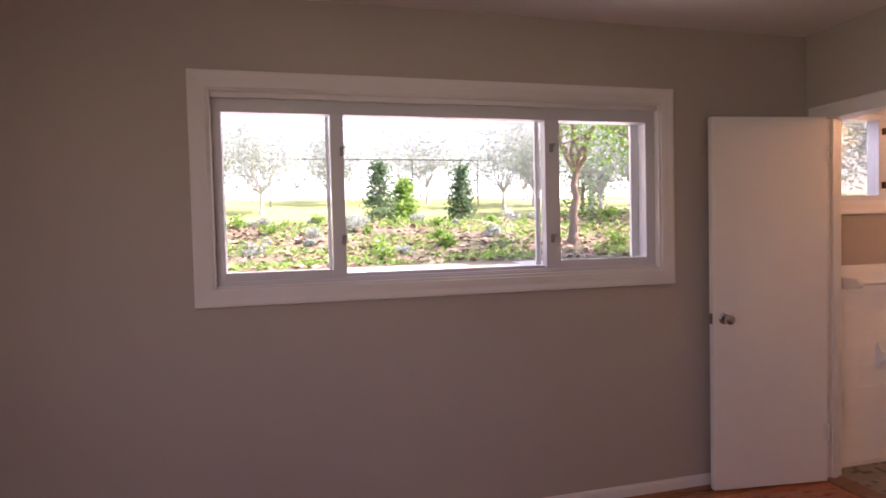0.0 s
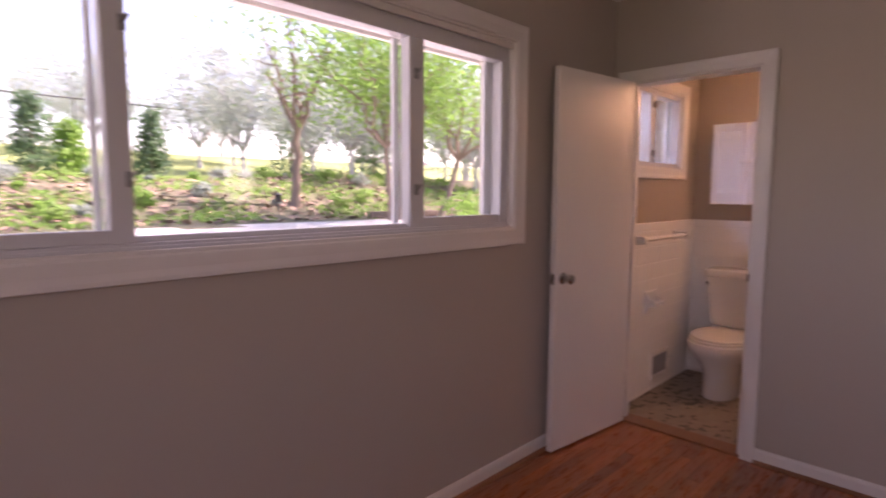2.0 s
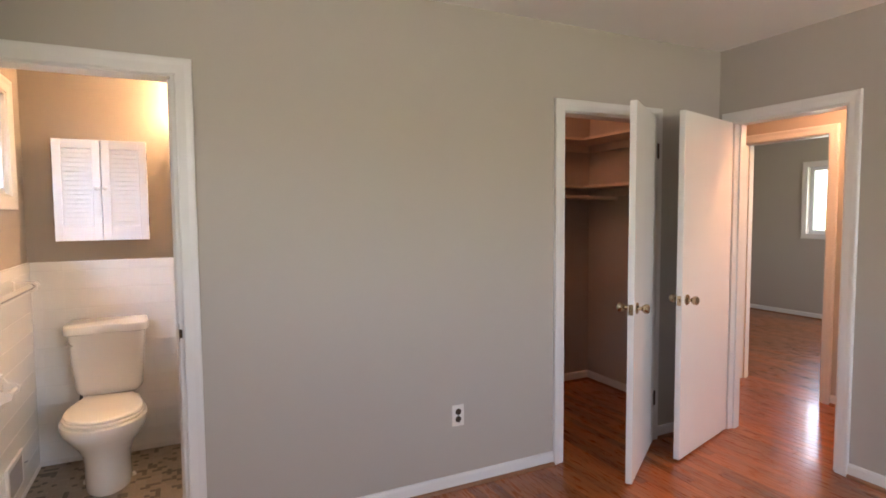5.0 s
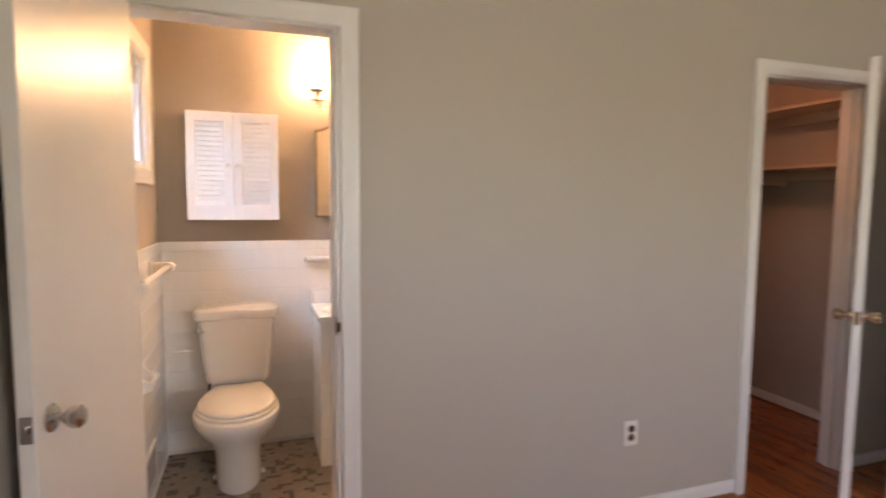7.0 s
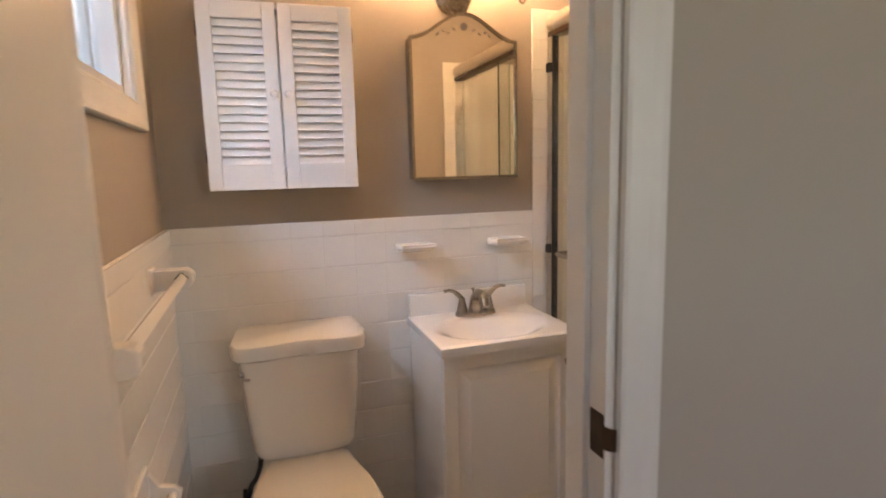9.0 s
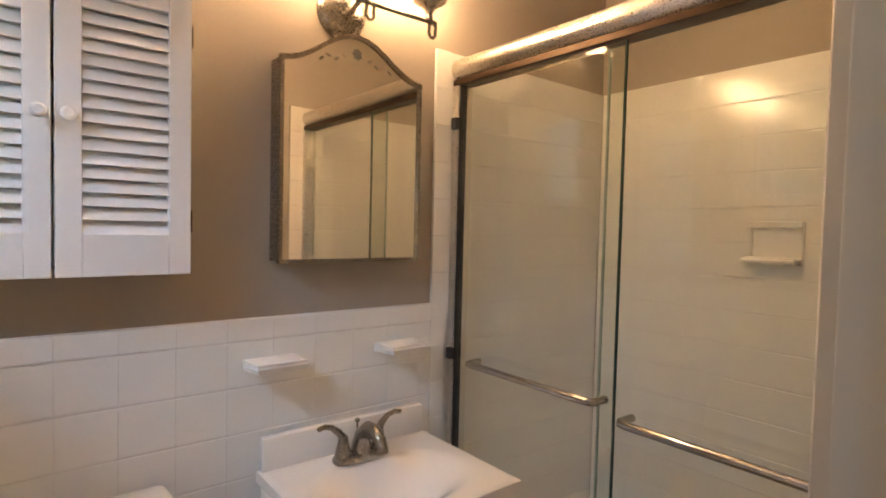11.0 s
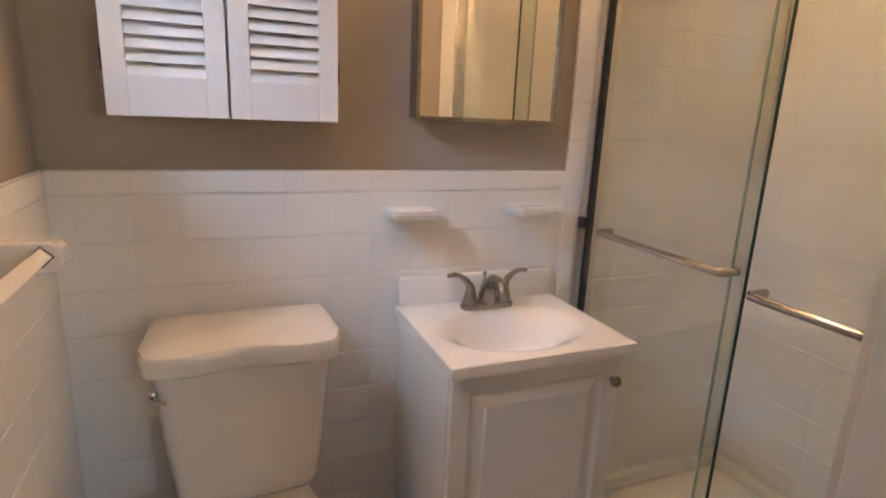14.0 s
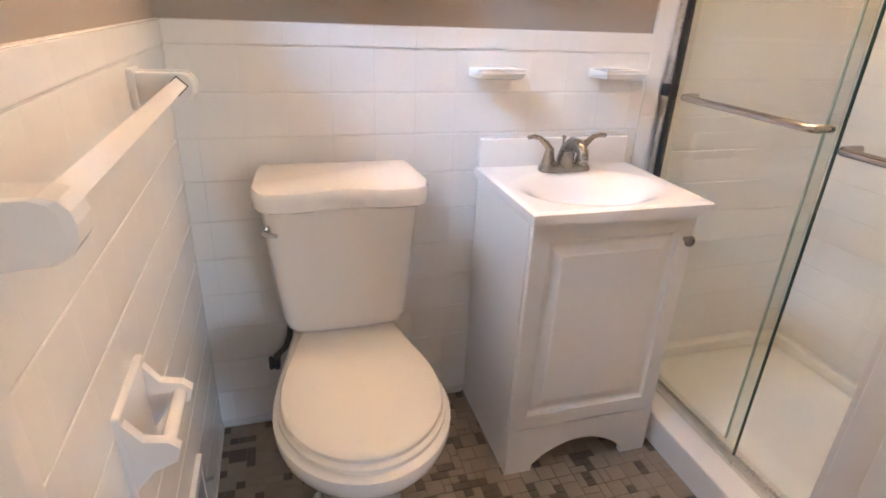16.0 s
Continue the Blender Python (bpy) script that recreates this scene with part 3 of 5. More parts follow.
fwin = thing("window_3", "small white window in the far room", "window", kind="structure")
x0, x1, z0, z1 = FWIN
bars("frame", fwin, VINYL, ((x0, F_FAR - 0.12, z0), (x0 + 0.05, F_FAR - 0.05, z1)), ((x1 - 0.05, F_FAR - 0.12, z0), (x1, F_FAR - 0.05, z1)),
     ((x0 + 0.05, F_FAR - 0.12, z1 - 0.05), (x1 - 0.05, F_FAR - 0.05, z1)), ((x0 + 0.05, F_FAR - 0.12, z0), (x1 - 0.05, F_FAR - 0.05, z0 + 0.05)))
pane(fwin, x0 + 0.05, x1 - 0.05, z0 + 0.05, z1 - 0.05, F_FAR - 0.09)

# Frame of the assumed west window, never in view.
wwin = thing("window_assumed", "white assumed window, out of view in the bedroom's west wall", "window", kind="structure")
y0, y1, z0, z1 = WWIN
bars("frame", wwin, VINYL, ((WEST - 0.14, y0, z0), (WEST - 0.08, y0 + 0.05, z1)), ((WEST - 0.14, y1 - 0.05, z0), (WEST - 0.08, y1, z1)),
     ((WEST - 0.14, y0 + 0.05, z1 - 0.05), (WEST - 0.08, y1 - 0.05, z1)), ((WEST - 0.14, y0 + 0.05, z0), (WEST - 0.08, y1 - 0.05, z0 + 0.05)))


# ---- bedroom fittings ----
outlet = thing("wall_outlet", "ivory duplex power outlet above the baseboard", "outlet", pose(0, -2.083, 0.392, 0, -90, 0))
part("cover_plate", boxes(((-0.057, -0.035, 0.0), (0.057, 0.035, 0.006)), bevel=0.003), PLATE, outlet)
for s in (1, -1):
    bm = bmesh.new()
    lathe(bm, [(0.001, 0.006), (0.017, 0.006), (0.0165, 0.0085), (0.001, 0.0085)], pose(s * 0.020, 0, 0), 20)
    sock = part("socket", bm, BRONZE, outlet, "brown socket face")
    for u in (-0.006, 0.006):
        part("slot", boxes(((s * 0.020 - 0.003, u - 0.001, 0.0085), (s * 0.020 + 0.005, u + 0.001, 0.0090))), DARK, sock)
bm = bmesh.new()
lathe(bm, [(0.001, 0.006), (0.004, 0.006), (0.0035, 0.0075), (0.001, 0.0075)], None, 12)
part("screw", bm, STEEL, outlet)
switch = thing("light_switch", "ivory toggle light switch beside the hall door", "light switch", pose(-1.055, SOUTH, 1.305, 90, 0, 180))
part("cover_plate", boxes(((-0.035, -0.057, 0.0), (0.035, 0.057, 0.006)), bevel=0.003), PLATE, switch)
part("toggle", boxes(((-0.005, -0.004, 0.006), (0.005, 0.010, 0.018)), bevel=0.002), PLATE, switch)

# ---- closet ----
for z in (1.646, 2.02):
    sh = thing("closet_shelf", "painted wooden corner shelf inside the closet", "shelf", group="closet shelves")
    part("back_board", boxes(((0.92, SOUTH + 0.36, z), (1.2, SHOWER_BACK - 0.13, z + 0.02)), bevel=0.003), SHELF, sh)
    part("side_board", boxes(((0.12, SOUTH + 0.06, z), (1.2, SOUTH + 0.36, z + 0.02)), bevel=0.003), SHELF, sh)
    part("cleat", boxes(((1.182, SOUTH + 0.08, z - 0.06), (1.2, SHOWER_BACK - 0.14, z)), bevel=0.002), SHELF, sh)
    part("cleat", boxes(((0.13, SOUTH + 0.06, z - 0.06), (1.18, SOUTH + 0.078, z)), bevel=0.002), SHELF, sh)
rod = thing("closet_rod", "pale wooden hanging rod under the closet shelf", "closet rod")
bm = bmesh.new()
tube(bm, [(0.88, SOUTH + 0.06, 1.57), (0.88, SHOWER_BACK - 0.13, 1.58)], 0.016, 14)
part("pole", bm, SHELF, rod, "", True)
for y in (SOUTH + 0.06, SHOWER_BACK - 0.145):
    bm = bmesh.new()
    lathe(bm, [(0.001, 0), (0.028, 0), (0.026, 0.012), (0.001, 0.013)], pose(0.88, y, 1.57, -90), 16)
    part("socket", bm, SHELF, rod)
cb = thing("closet_bulb", "small warm bulb on the closet ceiling", "ceiling light", pose(0.42, -2.75, H))
bm = bmesh.new()
lathe(bm, [(0.001, 0), (0.05, 0), (0.048, -0.02), (0.03, -0.035), (0.001, -0.035)], None, 20)
part("holder", bm, CERAMIC, cb, "", True)
bm = bmesh.new()
lathe(bm, [(0.014, -0.035), (0.018, -0.055), (0.030, -0.085), (0.026, -0.110), (0.001, -0.120)], None, 16)
part("bulb", bm, CLOSET_LAMP, cb, "glowing bulb", True)

# ---- hall lamp ----
hl = thing("ceiling_light", "warm glowing flush ceiling light in the hall", "ceiling light", pose(-0.6, -4.66, H))
bm = bmesh.new()
lathe(bm, [(0.001, 0), (0.13, 0), (0.135, -0.012), (0.13, -0.025), (0.001, -0.025)], None, 32)
part("base", bm, BRASS, hl, "", True)
bm = bmesh.new()
lathe(bm, [(0.12, -0.025), (0.115, -0.05), (0.09, -0.075), (0.05, -0.09), (0.001, -0.095)], None, 32)
part("diffuser", bm, HALL_LAMP, hl, "glowing glass bowl", True)


# ---- bathroom: toilet ----
def egg(cx, back, front, half, z, back_half=None):
    """Plan outline: round front towards -x, sides that draw in to a straight back; centre line y = cx."""
    bh = back_half if back_half else half * 0.72
    wide_x = back - (back - front) * 0.60
    left = [(wide_x - (wide_x - front) * math.sin(a), cx + half * math.cos(a), z) for a in [math.pi * k / 24 for k in range(25)]]
    side = []
    for k in range(1, 9):
        u = k / 8
        side.append((wide_x + u * (back - wide_x), half + (bh - half) * (u * u * (3 - 2 * u) * 0.6 + u * u * 0.4)))
    return left + [(x, cx - h, z) for x, h in side] + [(x, cx + h, z) for x, h in reversed(side)]


CY = -0.437
toilet = thing("toilet", "white two-piece toilet with its lid closed", "toilet", pose(0.09, 0.034, 0))
bm = bmesh.new()
rings = [egg(CY, 1.12, 0.650, 0.108, 0.0), egg(CY, 1.12, 0.646, 0.111, 0.010), egg(CY, 1.11, 0.648, 0.110, 0.05), egg(CY, 1.10, 0.645, 0.110, 0.14), egg(CY, 1.09, 0.632, 0.118, 0.20),
         egg(CY, 1.09, 0.595, 0.146, 0.26), egg(CY, 1.09, 0.55, 0.180, 0.31), egg(CY, 1.09, 0.522, 0.197, 0.35), egg(CY, 1.09, 0.514, 0.201, 0.38), egg(CY, 1.09, 0.516, 0.200, 0.392), egg(CY, 1.085, 0.526, 0.192, 0.398)]
loft(bm, rings)
part("bowl", bm, PORCELAIN, toilet, "", True)
part("deck", boxes(((0.98, CY - 0.118, 0.355), (1.19, CY + 0.118, 0.425)), bevel=0.018), PORCELAIN, toilet, "", True)
bm = bmesh.new()
loft(bm, [egg(CY, 1.075, 0.536, 0.186, 0.3985, back_half=0.108), egg(CY, 1.08, 0.532, 0.189, 0.402, back_half=0.110), egg(CY, 1.08, 0.532, 0.189, 0.412, back_half=0.110), egg(CY, 1.075, 0.537, 0.185, 0.416, back_half=0.108)])
part("seat", bm, SEAT, toilet, "white plastic seat ring", True)
bm = bmesh.new()
loft(bm, [egg(CY, 1.075, 0.546, 0.178, 0.4165, back_half=0.104), egg(CY, 1.08, 0.541, 0.182, 0.420, back_half=0.106), egg(CY, 1.08, 0.541, 0.182, 0.430, back_half=0.106), egg(CY, 1.077, 0.545, 0.179, 0.434, back_half=0.104), egg(CY, 1.065, 0.562, 0.166, 0.4365, back_half=0.096), egg(CY, 0.95, 0.70, 0.09, 0.4385, back_half=0.06)])
part("lid", bm, SEAT, toilet, "closed white plastic lid", True)
for s in (-1, 1):
    part("hinge_cap", boxes(((1.080, CY + s * 0.075 - 0.014, 0.420), (1.098, CY + s * 0.075 + 0.014, 0.434)), bevel=0.006), SEAT, toilet, "", True)


def tank_ring(z, half, front, back=1.192, wave=0.0, r=0.045, n=12):
    """Rounded oblong with a front that bows a little."""
    pts = [(back, CY + half - 0.012, z), (back, CY - half + 0.012, z)]
    ys = [CY - half + 2 * half * k / (2 * n) for k in range(2 * n + 1)]
    for k, y in enumerate(ys):
        u = abs(y - CY) / half
        corner = 0.0 if u < 0.80 else (1 - math.sqrt(max(0, 1 - ((u - 0.80) / 0.20) ** 2))) * r * 1.3
        x = front - 0.012 * (1 - u * u) + corner + wave * 0.5 * (1 + math.cos(math.pi * min(1, u / 0.62)))
        pts.append((x, y, z))
    return pts


bm = bmesh.new()
loft(bm, [tank_ring(0.428, 0.118, 1.050), tank_ring(0.431, 0.136, 1.034), tank_ring(0.440, 0.152, 1.018), tank_ring(0.455, 0.163, 1.008), tank_ring(0.480, 0.170, 1.001), tank_ring(0.60, 0.180, 0.990), tank_ring(0.795, 0.194, 0.978)])
part("tank", bm, PORCELAIN, toilet, "", True)
bm = bmesh.new()
loft(bm, [tank_ring(0.795, 0.204, 0.962, wave=0.024), tank_ring(0.800, 0.211, 0.955, wave=0.026), tank_ring(0.832, 0.213, 0.952, wave=0.026), tank_ring(0.843, 0.209, 0.957, wave=0.026), tank_ring(0.848, 0.198, 0.970, wave=0.024)])
part("tank_lid", bm, PORCELAIN, toilet, "", True)
bm = bmesh.new()
lathe(bm, [(0.001, 0), (0.012, 0), (0.011, 0.007), (0.006, 0.010), (0.001, 0.010)], pose(0.995, CY + 0.184, 0.745, 0, -90, 25), 16)
tube(bm, [(0.985, CY + 0.188, 0.745), (0.974, CY + 0.190, 0.744), (0.966, CY + 0.178, 0.742), (0.962, CY + 0.158, 0.740)], [0.005, 0.006, 0.006, 0.004], 10)
part("flush_lever", bm, CHROME, toilet, "chrome flush lever", True)
for s in (-1, 1):
    bm = bmesh.new()
    lathe(bm, [(0.016, 0), (0.015, 0.010), (0.009, 0.018), (0.001, 0.019)], pose(0.86, CY + s * 0.112, 0.0), 14)
    part("bolt_cap", bm, PORCELAIN, toilet, "", True)
valve = thing("supply_valve", "dark braided water supply with shutoff valve", "water valve", pose(0.088, 0.056, 0))
bm = bmesh.new()
tube(bm, [(1.211, -0.262, 0.245), (1.165, -0.262, 0.245)], 0.010, 10)
lathe(bm, [(0.001, 0), (0.018, 0), (0.021, 0.006), (0.014, 0.018), (0.001, 0.019)], pose(1.165, -0.240, 0.252, 90, 0, 0), 14)
part("valve_body", bm, HOSE, valve, "", True)
bm = bmesh.new()
tube(bm, [(1.162, -0.262, 0.235), (1.158, -0.262, 0.265), (1.140, -0.272, 0.300), (1.115, -0.292, 0.335), (1.105, -0.305, 0.375), (1.102, -0.312, 0.43)], 0.0085, 10)
part("hose", bm, HOSE, valve, "dark braided hose", True)

# ---- vanity ----
van = thing("vanity_cabinet", "white bathroom vanity cabinet with a raised-panel door", "cabinet")
VY0, VY1, VX, VZ = -1.284, -0.818, 0.905, 0.788
part("side_panel", boxes(((VX + 0.018, VY1 - 0.016, 0), (1.294, VY1, VZ)), bevel=0.001), CABINET, van)
part("side_panel", boxes(((VX + 0.018, VY0, 0), (1.294, VY0 + 0.016, VZ)), bevel=0.001), CABINET, van)
part("bottom_panel", boxes(((VX + 0.02, VY0 + 0.017, 0.11), (1.28, VY1 - 0.017, 0.126))), CABINET, van)
bm = bmesh.new()
arch = [(VY0, 0), (VY0, 0.158), (VY1, 0.158), (VY1, 0), (VY1 - 0.082, 0), (VY1 - 0.082, 0.022)]
arch += [(VY1 - 0.095 - (VY1 - VY0 - 0.19) * k / 14, 0.034 + 0.058 * math.sin(math.pi * k / 14) ** 0.8) for k in range(15)] + [(VY0 + 0.082, 0.022), (VY0 + 0.082, 0)]
prism(bm, arch, 0.018, Matrix(((0, 0, 1, VX), (1, 0, 0, 0), (0, 1, 0, 0), (0, 0, 0, 1))))
part("toe_rail", bm, CABINET, van, "arched toe rail")
bm = bmesh.new()


def rect_ring(x, inset, y0=VY0 + 0.002, y1=VY1 - 0.002, z0=0.162, z1=VZ - 0.006):
    return [(x, y0 + inset, z0 + inset), (x, y1 - inset, z0 + inset), (x, y1 - inset, z1 - inset), (x, y0 + inset, z1 - inset)]


loft(bm, [rect_ring(VX + 0.016, 0), rect_ring(VX + 0.002, 0), rect_ring(VX, 0.002), rect_ring(VX, 0.046), rect_ring(VX + 0.006, 0.048), rect_ring(VX + 0.010, 0.052), rect_ring(VX + 0.0115, 0.058), rect_ring(VX + 0.0105, 0.064), rect_ring(VX + 0.003, 0.086), rect_ring(VX + 0.0008, 0.088), rect_ring(VX + 0.0003, 0.091)])
vdoor = part("door", bm, CABINET, van, "raised-panel door")
bm = bmesh.new()
lathe(bm, [(0.006, 0), (0.006, 0.010), (0.014, 0.016), (0.0145, 0.022), (0.011, 0.027), (0.001, 0.028)], pose(VX, -1.256, 0.716, 0, -90), 20)
part("knob", bm, NICKEL, vdoor, "brushed nickel knob", True)

sink = thing("vanity_sink_top", "white cultured marble sink top with an oval basin", "sink")
bm = bmesh.new()
NX, NY = 48, 58
SX0, SX1, SY0, SY1, SZ = 0.882, 1.296, -1.305, -0.808, 0.820
grid = []
for i in range(NX + 1):
    row = []
    for j in range(NY + 1):
        x, y = SX0 + (SX1 - SX0) * i / NX, SY0 + (SY1 - SY0) * j / NY
        d = math.hypot((x - 1.058) / 0.158, (y + 1.052) / 0.222)
        s = max(0.0, 1 - d)
        e = min(1.0, s / 0.94)
        z = SZ - 0.104 * (e * e * (3 - 2 * e)) - 0.004 * s * s
        edge = min(i, NX - i, j, NY - j)
        if edge == 0:
            z -= 0.005
        row.append(bm.verts.new((x, y, z)))
    grid.append(row)
for i in range(NX):
    for j in range(NY):
        bm.faces.new((grid[i][j], grid[i + 1][j], grid[i + 1][j + 1], grid[i][j + 1]))
rim = [grid[i][0] for i in range(NX + 1)] + [grid[NX][j] for j in range(1, NY + 1)] + [grid[i][NY] for i in range(NX - 1, -1, -1)] + [grid[0][j] for j in range(NY - 1, 0, -1)]
low = [bm.verts.new((v.co.x, v.co.y, VZ)) for v in rim]
for k in range(len(rim)):
    bm.faces.new((rim[k], low[k], low[(k + 1) % len(rim)], rim[(k + 1) % len(rim)]))
part("top", bm, MARBLE, sink, "", True)
part("backsplash", boxes(((1.268, -1.290, SZ - 0.004), (1.294, -0.813, 0.902)), bevel=0.005), MARBLE, sink, "", True)
bm = bmesh.new()
lathe(bm, [(0.001, 0), (0.020, 0), (0.022, 0.003), (0.018, 0.004), (0.001, 0.002)], pose(1.06, -1.052, SZ - 0.1075), 20)
part("drain", bm, CHROME, sink, "", True)

faucet = thing("faucet", "brushed nickel two-handle faucet on the sink", "faucet", pose(1.212, -1.052, SZ))
bm = bmesh.new()
loft(bm, [[(0.026 * s * math.copysign(abs(math.cos(a)) ** 0.5, math.cos(a)), 0.078 * s * math.copysign(abs(math.sin(a)) ** 0.6, math.sin(a)), z) for a in [2 * math.pi * k / 28 for k in range(28)]] for s, z in ((1, 0), (1, 0.010), (0.93, 0.017), (0.6, 0.02))])
part("base_plate", bm, NICKEL, faucet, "", True)
bm = bmesh.new()
tube(bm, [(0, 0, 0.012), (0, 0, 0.035), (-0.010, 0, 0.065), (-0.035, 0, 0.086), (-0.065, 0, 0.088), (-0.090, 0, 0.074), (-0.102, 0, 0.052)], [0.027, 0.025, 0.022, 0.0195, 0.0175, 0.0155, 0.0135], 16)
part("spout", bm, NICKEL, faucet, "", True)
for s in (-1, 1):
    bm = bmesh.new()
    lathe(bm, [(0.021, 0.010), (0.020, 0.026), (0.014, 0.050), (0.011, 0.068), (0.001, 0.071)], pose(0, s * 0.053, 0), 18)
    part("handle_body", bm, NICKEL, faucet, "", True)
    bm = bmesh.new()
    tube(bm, [(0.0, s * 0.050, 0.060), (0.004, s * 0.064, 0.078), (0.006, s * 0.084, 0.094), (0.004, s * 0.104, 0.100), (0.0, s * 0.122, 0.098)], [0.010, 0.0095, 0.0075, 0.007, 0.006], 10)
    part("lever", bm, NICKEL, faucet, "", True)
bm = bmesh.new()
tube(bm, [(0.022, 0, 0.015), (0.022, 0, 0.088)], 0.0028, 8)
lathe(bm, [(0.001, 0), (0.006, 0.002), (0.007, 0.009), (0.001, 0.012)], pose(0.022, 0, 0.086), 12)
part("pop_up_rod", bm, NICKEL, faucet, "", True)

# ---- louvered wall cabinet ----
cab = thing("louvered_wall_cabinet", "white wall cabinet with two louvered doors", "cabinet")
CY0, CY1, CZ0, CZ1, CX = -0.633, -0.166, 1.313, 1.890, 1.208
part("carcass", boxes(((CX + 0.022, CY0 + 0.002, CZ0 + 0.002), (1.314, CY0 + 0.016, CZ1 - 0.002)), ((CX + 0.022, CY1 - 0.016, CZ0 + 0.002), (1.314, CY1 - 0.002, CZ1 - 0.002)), ((CX + 0.022, CY0 + 0.016, CZ0 + 0.002), (1.314, CY1 - 0.016, CZ0 + 0.016)), ((CX + 0.022, CY0 + 0.016, CZ1 - 0.016), (1.314, CY1 - 0.016, CZ1 - 0.002)), ((1.306, CY0 + 0.016, CZ0 + 0.016), (1.314, CY1 - 0.016, CZ1 - 0.016)), bevel=0.001), LOUVER, cab)
mid = (CY0 + CY1) / 2
for y0, y1, kside in ((CY0, mid - 0.0024, 1), (mid + 0.0024, CY1, -1)):
    dr = part("door", boxes(((CX, y0, CZ0), (CX + 0.02, y0 + 0.042, CZ1)), ((CX, y1 - 0.042, CZ0), (CX + 0.02, y1, CZ1)), ((CX, y0 + 0.042, CZ0), (CX + 0.02, y1 - 0.042, CZ0 + 0.082)), ((CX, y0 + 0.042, CZ1 - 0.052), (CX + 0.02, y1 - 0.042, CZ1)), bevel=0.002), LOUVER, cab, "louvered door")
    me = None
    n = 17
    pitch = (CZ1 - 0.052 - CZ0 - 0.082) / n
    for k in range(n):
        z = CZ0 + 0.082 + pitch * (k + 0.5)
        if me is None:
            bm = bmesh.new()
            loft(bm, [[(x, y, zz) for x, zz in ((-0.0098, -0.0130), (-0.0042, -0.0136), (0.0096, 0.0112), (0.0046, 0.0128))] for y in (y0 + 0.040, y1 - 0.040)])
            me = finish(bm, "louver_slat", LOUVER)
        sl = new("slat", me)
        sl.location = (CX + 0.010, 0, z)
        sl.parent = dr
    bm = bmesh.new()
    lathe(bm, [(0.006, 0), (0.0055, 0.010), (0.012, 0.017), (0.0125, 0.023), (0.008, 0.029), (0.001, 0.030)], pose(CX, mid + (-1 if kside == 1 else 1) * 0.022, 1.612, 0, -90), 18)
    part("knob", bm, CERAMIC, dr, "small white knob", True)
for y in (CY0 - 0.001, CY1 + 0.001):
    for z in (1.40, 1.78):
        part("hinge", boxes(((CX + 0.004, y - 0.003, z), (CX + 0.016, y + 0.003, z + 0.045)), bevel=0.001), BRONZE, cab)

# ---- mirror cabinet ----
MY0, MY1, MZ0, MZ1, MX = -1.247, -0.837, 1.327, 1.822, 1.246


def arch_outline(inset=0.0, n=30):
    y0, y1 = MY0 + inset, MY1 - inset
    pts = [(y0, MZ0 + inset), (y1, MZ0 + inset), (y1, MZ1 - inset)]
    for k in range(1, n):
        u = k / n
        pts.append((y1 + (y0 - y1) * u, MZ1 - inset + 0.088 * 0.5 * (1 - math.cos(2 * math.pi * u)) ** 1.0))
    pts.append((y0, MZ1 - inset))
    return pts


YZX = Matrix(((0, 0, 1, 0), (1, 0, 0, 0), (0, 1, 0, 0), (0, 0, 0, 1)))
mir = thing("mirror_cabinet", "arched bathroom mirror cabinet with thin nickel frame", "mirror")
bm = bmesh.new()
prism(bm, arch_outline(0.004), 0.068, Matrix.Translation((MX + 0.012, 0, 0)) @ YZX)
part("body", bm, NICKEL, mir)
bm = bmesh.new()
prism(bm, arch_outline(0.007), 0.004, Matrix.Translation((MX + 0.006, 0, 0)) @ YZX)
part("mirror_glass", bm, MIRROR, mir, "mirror glass with an etched top")
bm = bmesh.new()
outer, inner = arch_outline(0), arch_outline(0.0095)
loft(bm, [[(MX + 0.012, y, z) for y, z in outer], [(MX, y, z) for y, z in outer], [(MX, y, z) for y, z in inner], [(MX + 0.010, y, z) for y, z in inner]], cap0=False, cap1=False)
part("frame", bm, NICKEL, mir, "thin nickel frame")
ecx, ecz = (MY0 + MY1) / 2, 1.862
bm = bmesh.new()


def petal(u, v, ang, length, width):
    ca, sa = math.cos(ang), math.sin(ang)
    pts = [(0, 0), (0.35, 0.5), (0.7, 0.4), (1, 0), (0.7, -0.4), (0.35, -0.5)]
    vs = [bm.verts.new((MX + 0.0055, u + ca * a * length - sa * b * width, v + sa * a * length + ca * b * width)) for a, b in pts]
    bm.faces.new(vs)


for k in range(7):
    petal(ecx, ecz, k * 2 * math.pi / 7, 0.017, 0.010)
for s in (-1, 1):
    for d, a in ((0.030, 0.5), (0.050, -0.5), (0.072, 0.3), (0.092, -0.7)):
        petal(ecx + s * d, ecz - 0.012 - 0.12 * d, a if s > 0 else math.pi - a, 0.020, 0.007)
part("etching", bm, ETCHED, mir, "etched flower spray")

# ---- vanity lamp ----
lamp = thing("vanity_light", "brushed nickel three-light vanity lamp with glowing shades", "wall lamp", pose(1.314, -1.025, 1.962))
bm = bmesh.new()
loft(bm, [[(x, 0.069 * s * math.cos(a), 0.016 + 0.069 * s * math.sin(a)) for a in [2 * math.pi * k / 32 for k in range(32)]] for x, s in ((0, 1), (-0.010, 1), (-0.018, 0.88), (-0.022, 0.7), (-0.030, 0.35), (-0.032, 0.1))])
part("back_plate", bm, NICKEL, lamp, "round nickel back plate", True)
bm = bmesh.new()
tube(bm, [(-0.028, 0, 0.0), (-0.07, 0, 0.008), (-0.10, 0, 0.022)], 0.008, 10)
